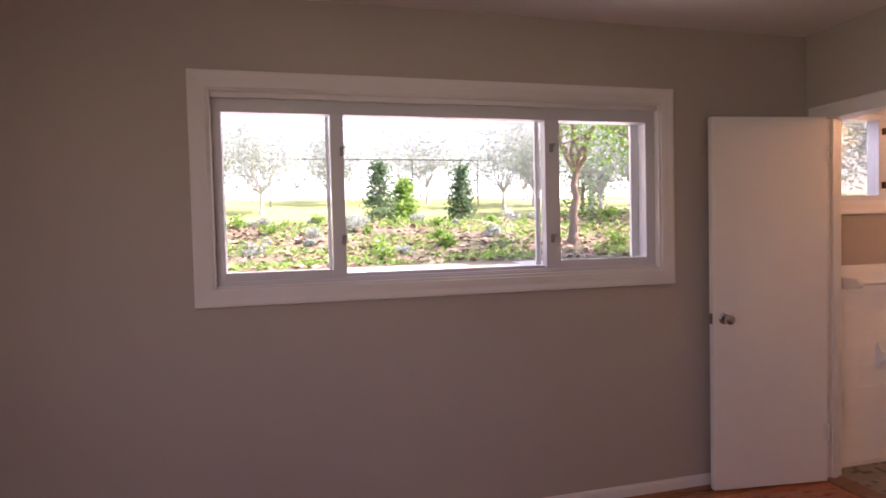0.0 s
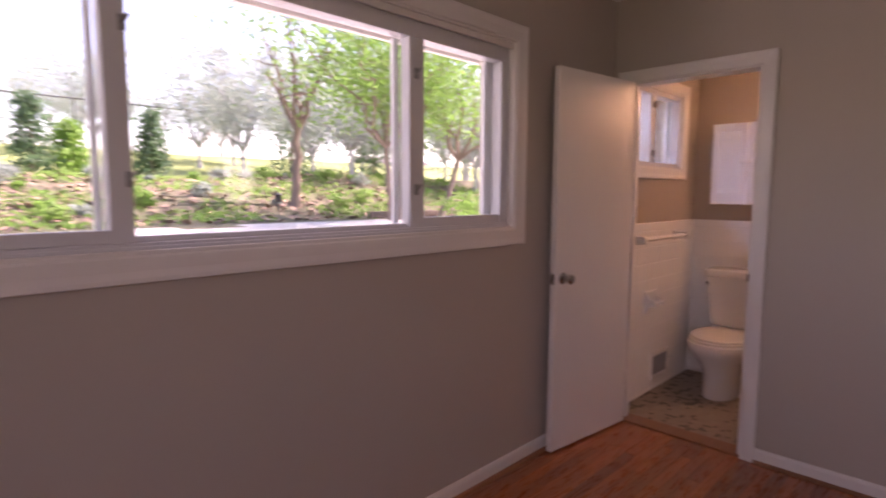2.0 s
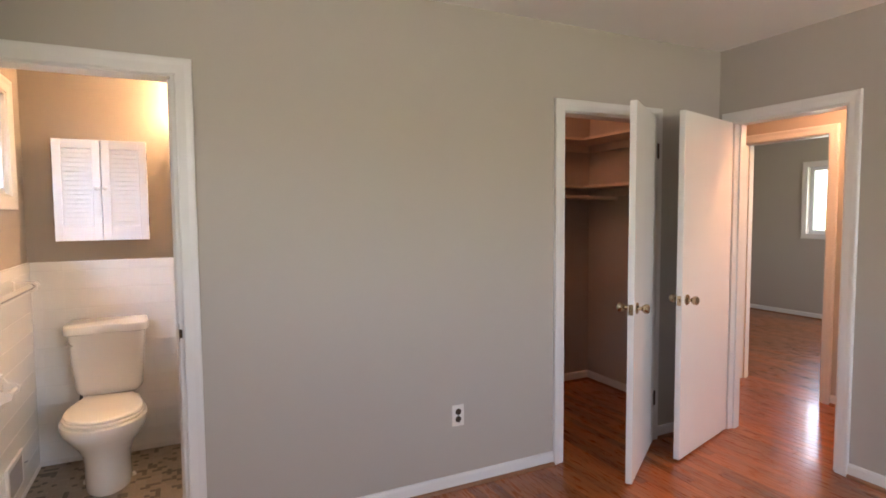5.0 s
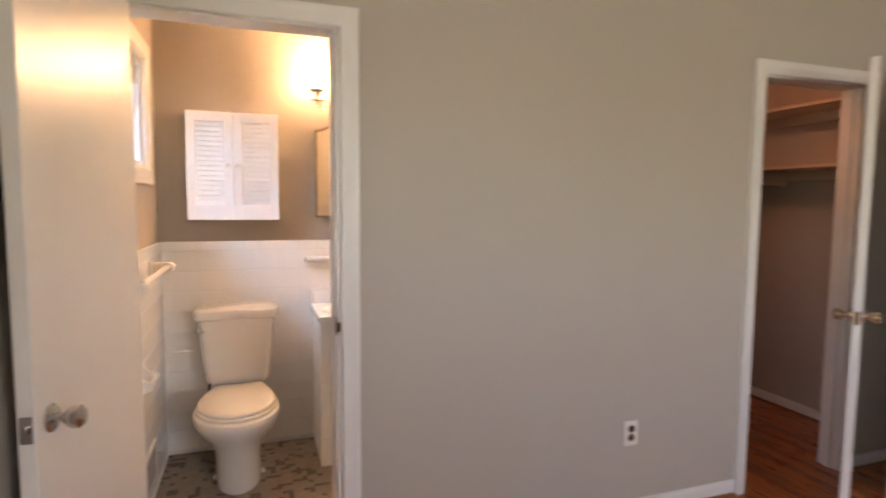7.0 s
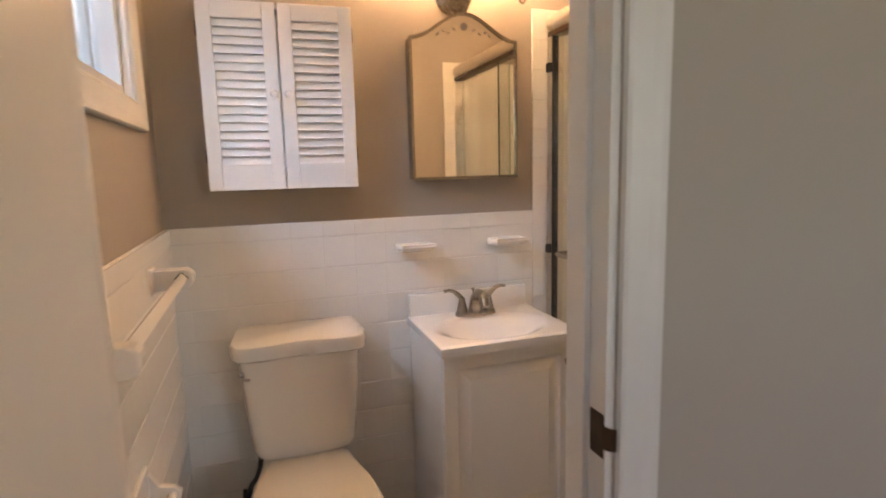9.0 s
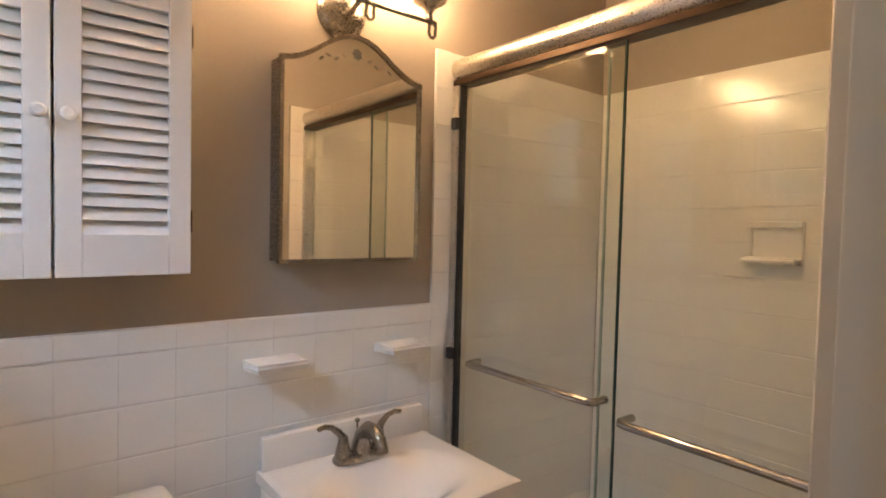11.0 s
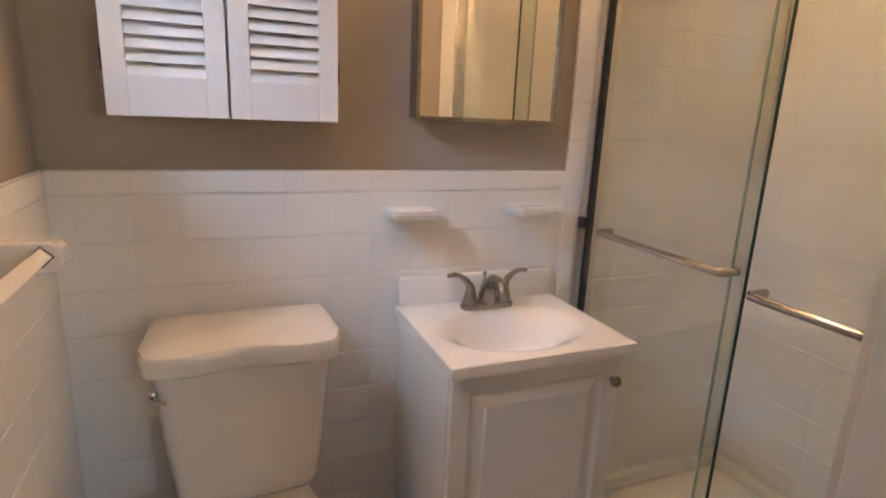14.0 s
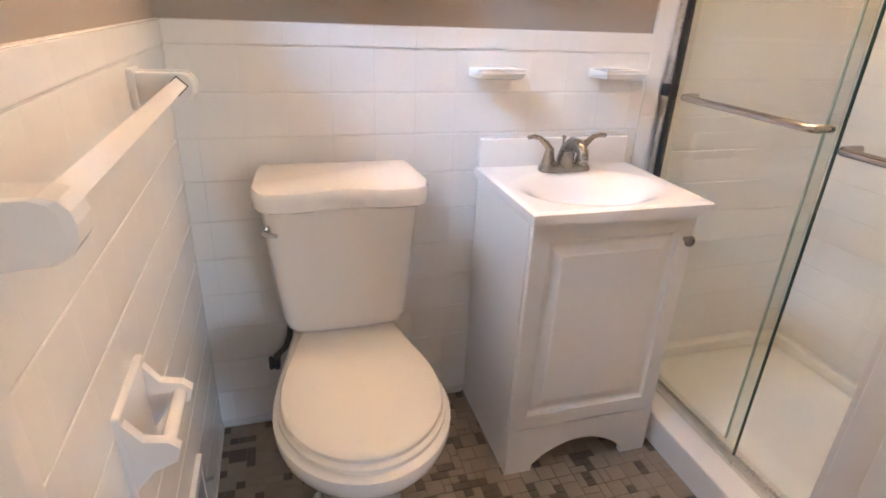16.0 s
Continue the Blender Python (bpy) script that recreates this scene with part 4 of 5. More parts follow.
tube(bm, [(-0.10, -0.235, 0.022), (-0.10, 0.205, 0.022)], 0.0055, 10)
for y in (-0.235, 0.205):
    lathe(bm, [(0.001, -0.009), (0.007, -0.006), (0.009, 0), (0.007, 0.006), (0.001, 0.009)], pose(-0.10, y, 0.022), 12)
part("bar", bm, NICKEL, lamp, "", True)
for y in (-0.218, -0.020, 0.178):
    bm = bmesh.new()
    tube(bm, [(-0.10, y - 0.022, 0.022), (-0.10, y - 0.021, 0.0)] + [(-0.10, y - 0.010 - 0.011 * math.cos(a), -0.006 - 0.012 * math.sin(a)) for a in [math.pi * k / 8 for k in range(9)]] + [(-0.10, y, 0.02), (-0.10, y, 0.040)], 0.0048, 8)
    lathe(bm, [(0.007, 0.026), (0.011, 0.032), (0.009, 0.040), (0.013, 0.052), (0.024, 0.064), (0.040, 0.072), (0.047, 0.077), (0.046, 0.083), (0.001, 0.083)], pose(-0.10, y, 0), 24)
    arm = part("arm", bm, NICKEL, lamp, "hooked nickel arm with flared cup", True)
    bm = bmesh.new()
    lathe(bm, [(0.024, 0.085), (0.034, 0.10), (0.044, 0.13), (0.050, 0.165), (0.060, 0.19), (0.057, 0.19), (0.046, 0.165), (0.02, 0.10), (0.001, 0.095)], pose(-0.10, y, 0), 24)
    part("shade", bm, BULB, arm, "glowing frosted glass shade", True)

# ---- ceramic fittings ----
soap_y = ((-0.902, -0.775), (-1.272, -1.142))
for y0, y1 in soap_y:
    bm = bmesh.new()
    loft(bm, [[(BACK + 0.004, y0, z0), (BACK + 0.004, y1, z0), (1.205 + r, y1 - r, z0), (1.205 + r, y0 + r, z0)] for z0, r in ((1.070, 0.022), (1.074, 0.008), (1.088, 0.0), (1.094, 0.002))])
    sd = thing("soap_shelf", "small white ceramic shelf on the tiled wall", "soap dish", group="ceramic wall shelves")
    part("tray", bm, CERAMIC, sd)
    part("lip", boxes(((1.205, y0, 1.0935), (1.211, y1, 1.100)), bevel=0.002), CERAMIC, sd)

BAR_Z = 1.092
bar = thing("towel_bar", "white ceramic towel bar on the tiled wall", "towel bar")
for x in (0.250, 0.945):
    bm = bmesh.new()
    box(bm, (x - 0.028, TILE_Y - 0.012, BAR_Z - 0.038), (x + 0.028, TILE_Y + 0.004, BAR_Z + 0.033), 0.006)
    arm_profile = [(0.010, -0.031), (0.010, 0.026), (0.088, 0.026), (0.099, 0.022), (0.106, 0.014), (0.108, 0.004), (0.107, -0.010), (0.101, -0.019), (0.090, -0.025)]
    loft(bm, [[(x + s, TILE_Y - 0.010 - (d - 0.010) * k, BAR_Z + h * k) for d, h in arm_profile] for s, k in ((-0.021, 0.94), (-0.017, 1.0), (0.017, 1.0), (0.021, 0.94))])
    part("bracket", bm, CERAMIC, bar)
bm = bmesh.new()
loft(bm, [[(x, TILE_Y - 0.078 + 0.0155 * math.cos(a), BAR_Z + 0.002 + 0.0155 * math.sin(a)) for a in (0, math.pi / 2, math.pi, 1.5 * math.pi)] for x in (0.269, 0.9245)])
part("bar", bm, CERAMIC, bar, "square white bar")
bm = bmesh.new()
loft(bm, [[(x, TILE_Y - 0.078 + 0.0185 * math.cos(a), BAR_Z + 0.002 + 0.0185 * math.sin(a)) for a in (0, math.pi / 2, math.pi, 1.5 * math.pi)] for x in (0.9222, 0.9236)])
part("socket_edge", bm, DARK, bar)

tp = thing("paper_holder", "white ceramic toilet paper holder on the wall", "paper holder", pose(0.572, TILE_Y, 0.645))
bm = bmesh.new()
box(bm, (-0.078, -0.010, -0.078), (0.078, 0.004, 0.078), 0.004)
part("back_plate", bm, CERAMIC, tp)
for s in (-1, 1):
    bm = bmesh.new()
    loft(bm, [[(s * (0.060 + d), -0.008, -0.06), (s * (0.060 + d), -0.008, 0.066), (s * (0.060 + d), -0.030, 0.030), (s * (0.060 + d), -0.062, 0.022), (s * (0.060 + d), -0.076, 0.008), (s * (0.060 + d), -0.070, -0.014), (s * (0.060 + d), -0.036, -0.026)] for d in (0, 0.016)])
    part("arm", bm, CERAMIC, tp)
bm = bmesh.new()
tube(bm, [(-0.060, -0.056, 0.002), (0.060, -0.056, 0.002)], 0.011, 14)
part("roller", bm, CERAMIC, tp, "white roller", True)

vent = thing("wall_vent", "small metal heating vent low on the tiled wall", "vent", pose(0.765, TILE_Y, 0.170))
part("frame", boxes(((-0.145, -0.012, -0.095), (-0.120, 0.003, 0.095)), ((0.120, -0.012, -0.095), (0.145, 0.003, 0.095)), ((-0.120, -0.012, 0.070), (0.120, 0.003, 0.095)), ((-0.120, -0.012, -0.095), (0.120, 0.003, -0.070)), bevel=0.002), CERAMIC, vent)
part("backing", boxes(((-0.12, -0.002, -0.07), (0.12, 0.003, 0.07))), DARK, vent)
me = None
for k in range(14):
    if me is None:
        bm = boxes(((-0.0025, -0.011, -0.069), (0.0025, -0.003, 0.069)))
        me = finish(bm, "vent_slat", VENT)
    sl = new("slat", me)
    sl.location = (-0.111 + k * 0.017, 0, 0)
    sl.rotation_euler = (0, 0, 0.5)
    sl.parent = vent
bm = bmesh.new()
tube(bm, [(0.132, -0.012, 0.02), (0.132, -0.030, 0.026)], 0.004, 8)
part("damper_lever", bm, STEEL, vent)

# ---- shower ----
curb = structure("shower_curb", boxes(((0.12, -1.47, -0.006), (BACK, -1.322, 0.10)), bevel=0.006), ACRYLIC, "white shower curb", "curb")
bm = bmesh.new()
box(bm, (0.12, SHOWER_BACK, -0.006), (BACK, -1.47, 0.035))
box(bm, (0.12, SHOWER_BACK, 0.035), (0.16, -1.47, 0.085), 0.008)
box(bm, (BACK - 0.04, SHOWER_BACK, 0.035), (BACK, -1.47, 0.085), 0.008)
box(bm, (0.16, SHOWER_BACK, 0.035), (BACK - 0.04, SHOWER_BACK + 0.04, 0.085), 0.008)
structure("shower_pan", bm, ACRYLIC, "white moulded shower pan", "shower pan")
enc = thing("shower_doors", "sliding glass shower doors in a metal frame", "shower door")
bm = bmesh.new()
loft(bm, [[(x, SHOWER_Y + 0.034 * math.cos(a), 1.905 + 0.034 * math.sin(a)) for a in [2 * math.pi * k / 20 for k in range(20)]] for x in (0.122, BACK - 0.002)])
part("header", bm, HEADER, enc, "rounded satin header rail", True)
part("header_track", boxes(((0.122, SHOWER_Y - 0.03, 1.854), (BACK - 0.002, SHOWER_Y + 0.026, 1.872)), bevel=0.002), BRONZE, enc, "dark track under the header")
part("sill_track", boxes(((0.122, SHOWER_Y - 0.032, 0.10), (BACK - 0.002, SHOWER_Y + 0.030, 0.112)), ((0.122, SHOWER_Y - 0.004, 0.112), (BACK - 0.002, SHOWER_Y + 0.002, 0.124)), bevel=0.001), HEADER, enc)
part("wall_rail", boxes(((BACK - 0.030, SHOWER_Y - 0.03, 0.112), (BACK - 0.004, SHOWER_Y + 0.028, 1.852)), bevel=0.002), HEADER, enc)
part("rail_seal", boxes(((BACK - 0.036, SHOWER_Y - 0.002, 0.112), (BACK - 0.0302, SHOWER_Y + 0.022, 1.852))), DARK_SEAL, enc)
part("wall_rail", boxes(((0.124, SHOWER_Y - 0.03, 0.112), (0.146, SHOWER_Y + 0.028, 1.852)), bevel=0.002), HEADER, enc)
for z in (1.02, 1.72):
    part("bumper", boxes(((BACK - 0.036, SHOWER_Y + 0.024, z), (BACK - 0.012, SHOWER_Y + 0.040, z + 0.035)), bevel=0.003), DARK_SEAL, enc)
for px0, px1, y, bx0, bx1, bz in ((0.709, 1.264, SHOWER_Y + 0.012, 0.730, 1.158, 1.034), (0.150, 0.771, SHOWER_Y - 0.016, 0.185, 0.677, 1.0)):
    p = part("glass_panel", boxes(((px0, y - 0.003, 0.126), (px1, y + 0.003, 1.850))), SHOWER_GLASS, enc, "pale green clear glass panel")
    p.visible_shadow = False
    ex = px0 if px0 > 0.5 else px1
    part("glass_edge", boxes(((ex - 0.0022, y - 0.0032, 0.126), (ex + 0.0022, y + 0.0032, 1.850))), GLASS_EDGE if px0 > 0.5 else PALE_EDGE, p, "green glass edge")
    bm = bmesh.new()
    yo = SHOWER_Y + 0.068 if px0 > 0.5 else SHOWER_Y + 0.045
    tube(bm, [(bx0, y + 0.004, bz), (bx0, yo - 0.012, bz), (bx0 + 0.006, yo - 0.003, bz), (bx0 + 0.016, yo, bz), (bx1 - 0.016, yo, bz), (bx1 - 0.006, yo - 0.003, bz), (bx1, yo - 0.012, bz), (bx1, y + 0.004, bz)], 0.0095, 12)
    part("towel_rail", bm, CHROME, enc, "chrome towel rail on the glass", True)
caddy = thing("shower_soap_dish", "white ceramic soap dish set in the shower tile", "soap dish", pose(0.665, SHOWER_BACK, 1.40))
part("frame", boxes(((-0.08, -0.004, -0.065), (0.08, 0.012, -0.045)), ((-0.08, -0.004, 0.045), (0.08, 0.018, 0.065)), ((-0.08, -0.004, -0.045), (-0.062, 0.012, 0.045)), ((0.062, -0.004, -0.045), (0.08, 0.012, 0.045)), bevel=0.003), CERAMIC, caddy)
part("tray", boxes(((-0.075, 0.010, -0.062), (0.075, 0.062, -0.048)), bevel=0.004), CERAMIC, caddy)
part("niche_back", boxes(((-0.062, 0.0005, -0.045), (0.062, 0.003, 0.045))), CERAMIC, caddy)


# ---- outdoors ----
def ground_height(x, y):
    """Level yard by the house, then a bank up to a lawn that rises gently."""
    def ease(a, b, v):
        u = min(1.0, max(0.0, (v - a) / (b - a)))
        return u * u * (3 - 2 * u)
    base = -0.12 + 0.95 * ease(1.5, 7.0, y) + 1.0 * ease(8.2, 14.5, y + 0.12 * x) + 1.9 * ease(13.5, 36, y) + 1.0 * ease(36, 90, y)
    rough = 0.10 * noise.noise((x * 0.7, y * 0.7, 0)) + 0.22 * noise.noise((x * 0.23, y * 0.23, 3))
    return base + rough * ease(7.0, 10.0, y)


bm = bmesh.new()
xs = [-3000, -900, -300, -120, -60] + [-40 + 1.0 * k for k in range(91)] + [80, 140, 320, 900, 3000]
ys = [0.22, 0.8] + [1.4 + 0.6 * k for k in range(46)] + [32, 38, 46, 60, 90, 160, 400, 1200, 3000]
south = [-3000, -600, -120, -40, -15, -8.8, -4.0]
vg = [[bm.verts.new((x, y, ground_height(x, y) if y > 0 else -0.31)) for x in xs] for y in south + ys]
for r, s in zip(vg, vg[1:]):
    for i in range(len(xs) - 1):
        bm.faces.new((r[i], r[i + 1], s[i + 1], s[i]))
for f in bm.faces:
    c = f.calc_center_median()
    edge = 0.8 * noise.noise((c.x * 0.4, c.y * 0.4, 7))
    f.material_index = 2 if 0 < c.y < 7.2 + edge else (0 if c.y + 0.12 * c.x + edge < 14.2 and c.y > 0 else 1)
ground = structure("ground", bm, GROUND, "leafy bank and lawn behind a pale drive", "ground", True)
ground.data.materials.append(LAWN)
ground.data.materials.append(CONCRETE)


def leaves(bm, centre, spread, count, size, rng, flat=1.0):
    """Loose leaf blades round a centre."""
    for _ in range(count):
        p = Vector((rng.gauss(0, 1), rng.gauss(0, 1), rng.gauss(0, flat)))
        p = Vector(centre) + Vector((p.x * spread, p.y * spread, p.z * spread * 0.7))
        a, b = Vector((rng.uniform(-1, 1), rng.uniform(-1, 1), rng.uniform(-1, 1))).normalized(), Vector((rng.uniform(-1, 1), rng.uniform(-1, 1), rng.uniform(-1, 1)))
        b = (b - a * a.dot(b)).normalized()
        s = size * rng.uniform(0.6, 1.3)
        bm.faces.new([bm.verts.new(p + a * s * u + b * s * v) for u, v in ((-1, 0), (0, 0.45), (1, 0), (0, -0.45))])


def branch_path(start, end, rng, n=6, wob=0.12):
    a, b = Vector(start), Vector(end)
    l = (b - a).length
    return [a.lerp(b, k / n) + (Vector((rng.uniform(-1, 1), rng.uniform(-1, 1), rng.uniform(-0.4, 0.4))) * wob * l * 0.25 if 0 < k < n else Vector()) for k in range(n + 1)]


def leafy_tree(x, y, height, fork, crown_r, trunk_r, seed, leaf, count, label, lean=(0, 0), limbs=6, size=0.055, name="tree", bare=0.0, bark=BARK, spread=0.20):
    rng = random.Random(seed)
    z = ground_height(x, y) - 0.05
    ob = thing(name, label, "tree", pose(x, y, z))
    bm = bmesh.new()
    top = (lean[0], lean[1], fork)
    pts = branch_path((0, 0, 0), top, rng, 6, 0.10)
    tube(bm, pts, [trunk_r * (1.35 if k == 0 else 1 - 0.06 * k) for k in range(7)], 10)
    part("trunk", bm, bark, ob, "", True)
    tips = []
    for k in range(limbs):
        a = 2 * math.pi * (k + rng.uniform(-0.3, 0.3)) / limbs
        r = crown_r * rng.uniform(0.45, 0.95)
        end = (top[0] + r * math.cos(a), top[1] + r * math.sin(a), fork + (height - fork) * rng.uniform(0.35, 0.95))
        path = branch_path(top, end, rng, 6, 0.25)
        bm = bmesh.new()
        tube(bm, path, [trunk_r * 0.55 * (1 - 0.14 * i) for i in range(7)], 7)
        for q in path[2:]:
            for _ in range(3):
                e = q + Vector((rng.uniform(-1, 1), rng.uniform(-1, 1), rng.uniform(-0.2, 1))) * crown_r * 0.38
                tube(bm, branch_path(q, e, rng, 3, 0.3), [trunk_r * 0.16, trunk_r * 0.12, trunk_r * 0.08, trunk_r * 0.04], 5)
                tips.append(e)
        part("limb", bm, bark, ob, "", True)
    if count:
        bm = bmesh.new()
        per = max(1, count // len(tips))
        for e in tips:
            if rng.random() > bare:
                leaves(bm, e, crown_r * spread, per, size, rng)
        part("crown", bm, leaf, ob, "loose crown of small leaves")
    return ob


def evergreen(x, y, height, radius, seed, mat, label, count=1500):
    rng = random.Random(seed)
    ob = thing("evergreen_tree", label, "tree", pose(x, y, ground_height(x, y) - 0.05))
    bm = bmesh.new()
    tube(bm, [(0, 0, 0), (0.02, 0, height * 0.5), (0, 0, height * 0.97)], [radius * 0.09, radius * 0.06, 0.01], 8)
    part("trunk", bm, BARK, ob)
    bm = bmesh.new()
    for _ in range(count // 12):
        h = rng.uniform(0.06, 1.0)
        r = radius * (1 - h) ** 0.7 * rng.uniform(0.35, 1.05)
        a = rng.uniform(0, 2 * math.pi)
        leaves(bm, (r * math.cos(a), r * math.sin(a), height * h), 0.13 * radius + 0.05, 12, 0.085, rng)
    part("crown", bm, mat, ob, "dense needled crown")
    return ob


def shrub(x, y, r, seed, mat, count=220):
    rng = random.Random(seed)
    ob = thing("shrub", "low leafy shrub on the bank", "shrub", pose(x, y, ground_height(x, y) - 0.03), group="shrubs on the bank")
    bm = bmesh.new()
    for k in range(7):
        a = k * 0.9
        tube(bm, [(0, 0, 0), (r * 0.35 * math.cos(a), r * 0.35 * math.sin(a), r * 0.5), (r * 0.7 * math.cos(a), r * 0.7 * math.sin(a), r * rng.uniform(0.7, 1.1))], [0.012, 0.009, 0.004], 5)
    part("stems", bm, BARK, ob)
    bm = bmesh.new()
    for k in range(10):
        a = rng.uniform(0, 6.28)
        q = rng.uniform(0.1, 0.75) * r
        leaves(bm, (q * math.cos(a), q * math.sin(a), r * rng.uniform(0.3, 1.0)), r * 0.22, count // 10, 0.05, rng)
    part("leaves", bm, mat, ob)


leafy_tree(3.40, 9.5, 4.6, 1.75, 1.3, 0.115, 11, LEAF, 260, "nearly bare tree with a pinkish trunk", limbs=6, bare=0.7, lean=(0.15, 0.1))
leafy_tree(4.15, 7.0, 4.9, 1.5, 2.3, 0.065, 12, LEAF, 8200, "young tree in fresh green leaf", lean=(-0.15, 0.0), limbs=7)
leafy_tree(4.45, 7.15, 4.6, 1.6, 2.1, 0.06, 13, LEAF, 6000, "young tree in fresh green leaf", lean=(0.25, 0.1), limbs=6)
leafy_tree(5.95, 7.4, 4.6, 1.4, 2.0, 0.085, 14, LEAF, 3600, "slanting tree with sparse green leaves", lean=(0.7, 0.1), limbs=6)
leafy_tree(-6.8, 11.0, 5.0, 1.8, 1.8, 0.10, 15, LEAF, 900, "tree in fresh green leaf", limbs=6)
for x, y, h, r, s, m, l in ((-0.43, 16, 2.05, 0.62, 21, DARK_LEAF, "narrow dark evergreen on the lawn"), (0.52, 16.4, 1.40, 0.55, 22, LEAF, "rounded green shrub tree on the lawn"), (2.46, 16, 2.0, 0.52, 23, DARK_LEAF, "narrow dark evergreen on the lawn"), (8.2, 18, 3.2, 1.0, 24, DARK_LEAF, "broad evergreen beyond the bank"), (11.5, 17, 2.4, 1.0, 25, DARK_LEAF, "broad evergreen beyond the bank")):
    evergreen(x, y, h, r, s, m, l)
# Far trees: bark and leaves are coloured pale to stand for distance haze.
far_rng = random.Random(31)
for k in range(26):
    x, y = -16 + 1.75 * k + far_rng.uniform(-0.6, 0.6), 27.5 + far_rng.uniform(0, 7)
    leafy_tree(x, y, far_rng.uniform(2.6, 5.4), far_rng.uniform(0.5, 1.6), far_rng.uniform(1.2, 2.4), 0.07, 40 + k, PALE_LEAF, 1700, "far tree in first spring leaf, colours paled for haze", limbs=7, size=0.085, bare=0.3, bark=FAR_BARK, spread=0.24)
leafy_tree(6.0, 17.5, 4.4, 0.9, 1.6, 0.08, 171, PALE_LEAF, 4600, "grey-green tree beyond the bank, colours paled for haze", limbs=8, size=0.06, bark=FAR_BARK, spread=0.25)
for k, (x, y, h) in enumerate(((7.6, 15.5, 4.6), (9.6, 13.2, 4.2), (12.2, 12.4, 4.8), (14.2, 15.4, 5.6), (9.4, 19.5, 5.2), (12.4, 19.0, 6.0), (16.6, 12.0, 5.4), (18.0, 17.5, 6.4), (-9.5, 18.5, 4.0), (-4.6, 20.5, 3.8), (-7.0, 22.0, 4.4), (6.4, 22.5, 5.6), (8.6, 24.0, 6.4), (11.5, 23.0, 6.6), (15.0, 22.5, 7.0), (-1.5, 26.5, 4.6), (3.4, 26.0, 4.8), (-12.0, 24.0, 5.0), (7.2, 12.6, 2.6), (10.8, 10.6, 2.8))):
    leafy_tree(x, y, h, 0.9, 1.9, 0.09, 300 + k, PALE_LEAF, 3600, "blue-green tree beyond the bank, colours paled for haze", limbs=8, size=0.075, bark=FAR_BARK, spread=0.27)
rng = random.Random(5)
for k in range(60):
    x = -7.5 + 17 * rng.random()
    y = 9.0 + 5.0 * rng.random()
    shrub(x, y, rng.uniform(0.12, 0.36), 60 + k, LEAF if rng.random() < 0.6 else PALE_LEAF)
shrub(5.75, 6.3, 0.62, 59, LEAF, 700)

# leaf litter and stones on the bank
bm = bmesh.new()
for _ in range(5200):
    x, y = rng.uniform(-9, 11), rng.uniform(7.6, 14.4)
    z = ground_height(x, y) + rng.uniform(0.0, 0.03)
    a, s = rng.uniform(0, 6.28), rng.uniform(0.03, 0.09)
    t1, t2 = rng.uniform(-0.5, 0.5), rng.uniform(-0.5, 0.5)
    bm.faces.new([bm.verts.new((x + s * math.cos(a + q), y + s * math.sin(a + q), z + s * (t1 * math.cos(a + q) + t2 * math.sin(a + q)) + 0.02)) for q in (0, 1.3, 3.1, 4.5)])
LITTER = material("dry_leaf_litter", (0.30, 0.20, 0.15), 0.9, vary=0.4, scale=2, grain=30, bump=0, random_tint=0.5)
tagged(new("leaf_litter", finish(bm, "leaf_litter", LITTER)), "dry brown leaves scattered on the bank", "leaf litter", kind="stuff")

# low green growth in patches over the bank
bm = bmesh.new()
for _ in range(21000):
    x, y = rng.uniform(-9, 11), rng.uniform(7.7, 14.6)
    if noise.noise((x * 0.55, y * 0.9, 11)) + rng.uniform(-0.25, 0.25) < -0.02:
        continue
    leaves(bm, (x, y, ground_height(x, y) + 0.05), 0.05, 1, 0.055, rng)
tagged(new("ground_cover", finish(bm, "ground_cover", LEAF)), "low green weeds in patches on the bank", "ground cover", kind="stuff")

# fence of posts and wires beyond the lawn
fence = thing("wire_fence", "tall thin steel fence beyond the lawn", "fence")
for k in range(13):
    x = -14.5 + 3.35 * k
    bm = bmesh.new()
    tube(bm, [(x, 24, ground_height(x, 24) - 0.2), (x, 24, 5.02)], 0.028, 8)
    part("post", bm, FENCE, fence)
bm = bmesh.new()
tube(bm, [(-15, 24, 5.0), (27, 24, 5.0)], 0.030, 6)
part("top_rail", bm, FENCE, fence)

# low landscape light by the path and a distant brick house
ll = thing("path_light", "small black path light on the bank", "path light", pose(2.7, 9.0, ground_height(2.7, 9.0)))
bm = bmesh.new()
tube(bm, [(0, 0, -0.1), (0, 0, 0.22)], 0.02, 8)
part("stake", bm, DARK_SEAL, ll)
bm = bmesh.new()
lathe(bm, [(0.05, 0.20), (0.065, 0.22), (0.07, 0.34), (0.10, 0.36), (0.03, 0.41), (0.001, 0.41)], None, 14)
part("lantern_head", bm, DARK_SEAL, ll)
edging = thing("timber_edging", "brown timber edging along the foot of the bank", "edging")
for k in range(5):
    x = 4.2 + 2.1 * k
    part("timber", boxes(((x, 7.75, 0.6), (x + 2.07, 7.9, ground_height(x + 1, 7.9) + 0.16)), bevel=0.01), BARK, edging)
house = thing("house", "low red brick house far beyond the trees", "house", pose(46, 57, ground_height(46, 57) - 0.8))
part("wall", boxes(((-5, -3, -0.5), (5, 3, 1.5))), SIDING, house)
bm = bmesh.new()
prism(bm, [(-3.4, 1.5), (3.4, 1.5), (0, 2.9)], 10.8, Matrix(((0, 0, 1, -5.4), (1, 0, 0, 0), (0, 1, 0, 0), (0, 0, 0, 1))))
part("roof", bm, ROOF, house)
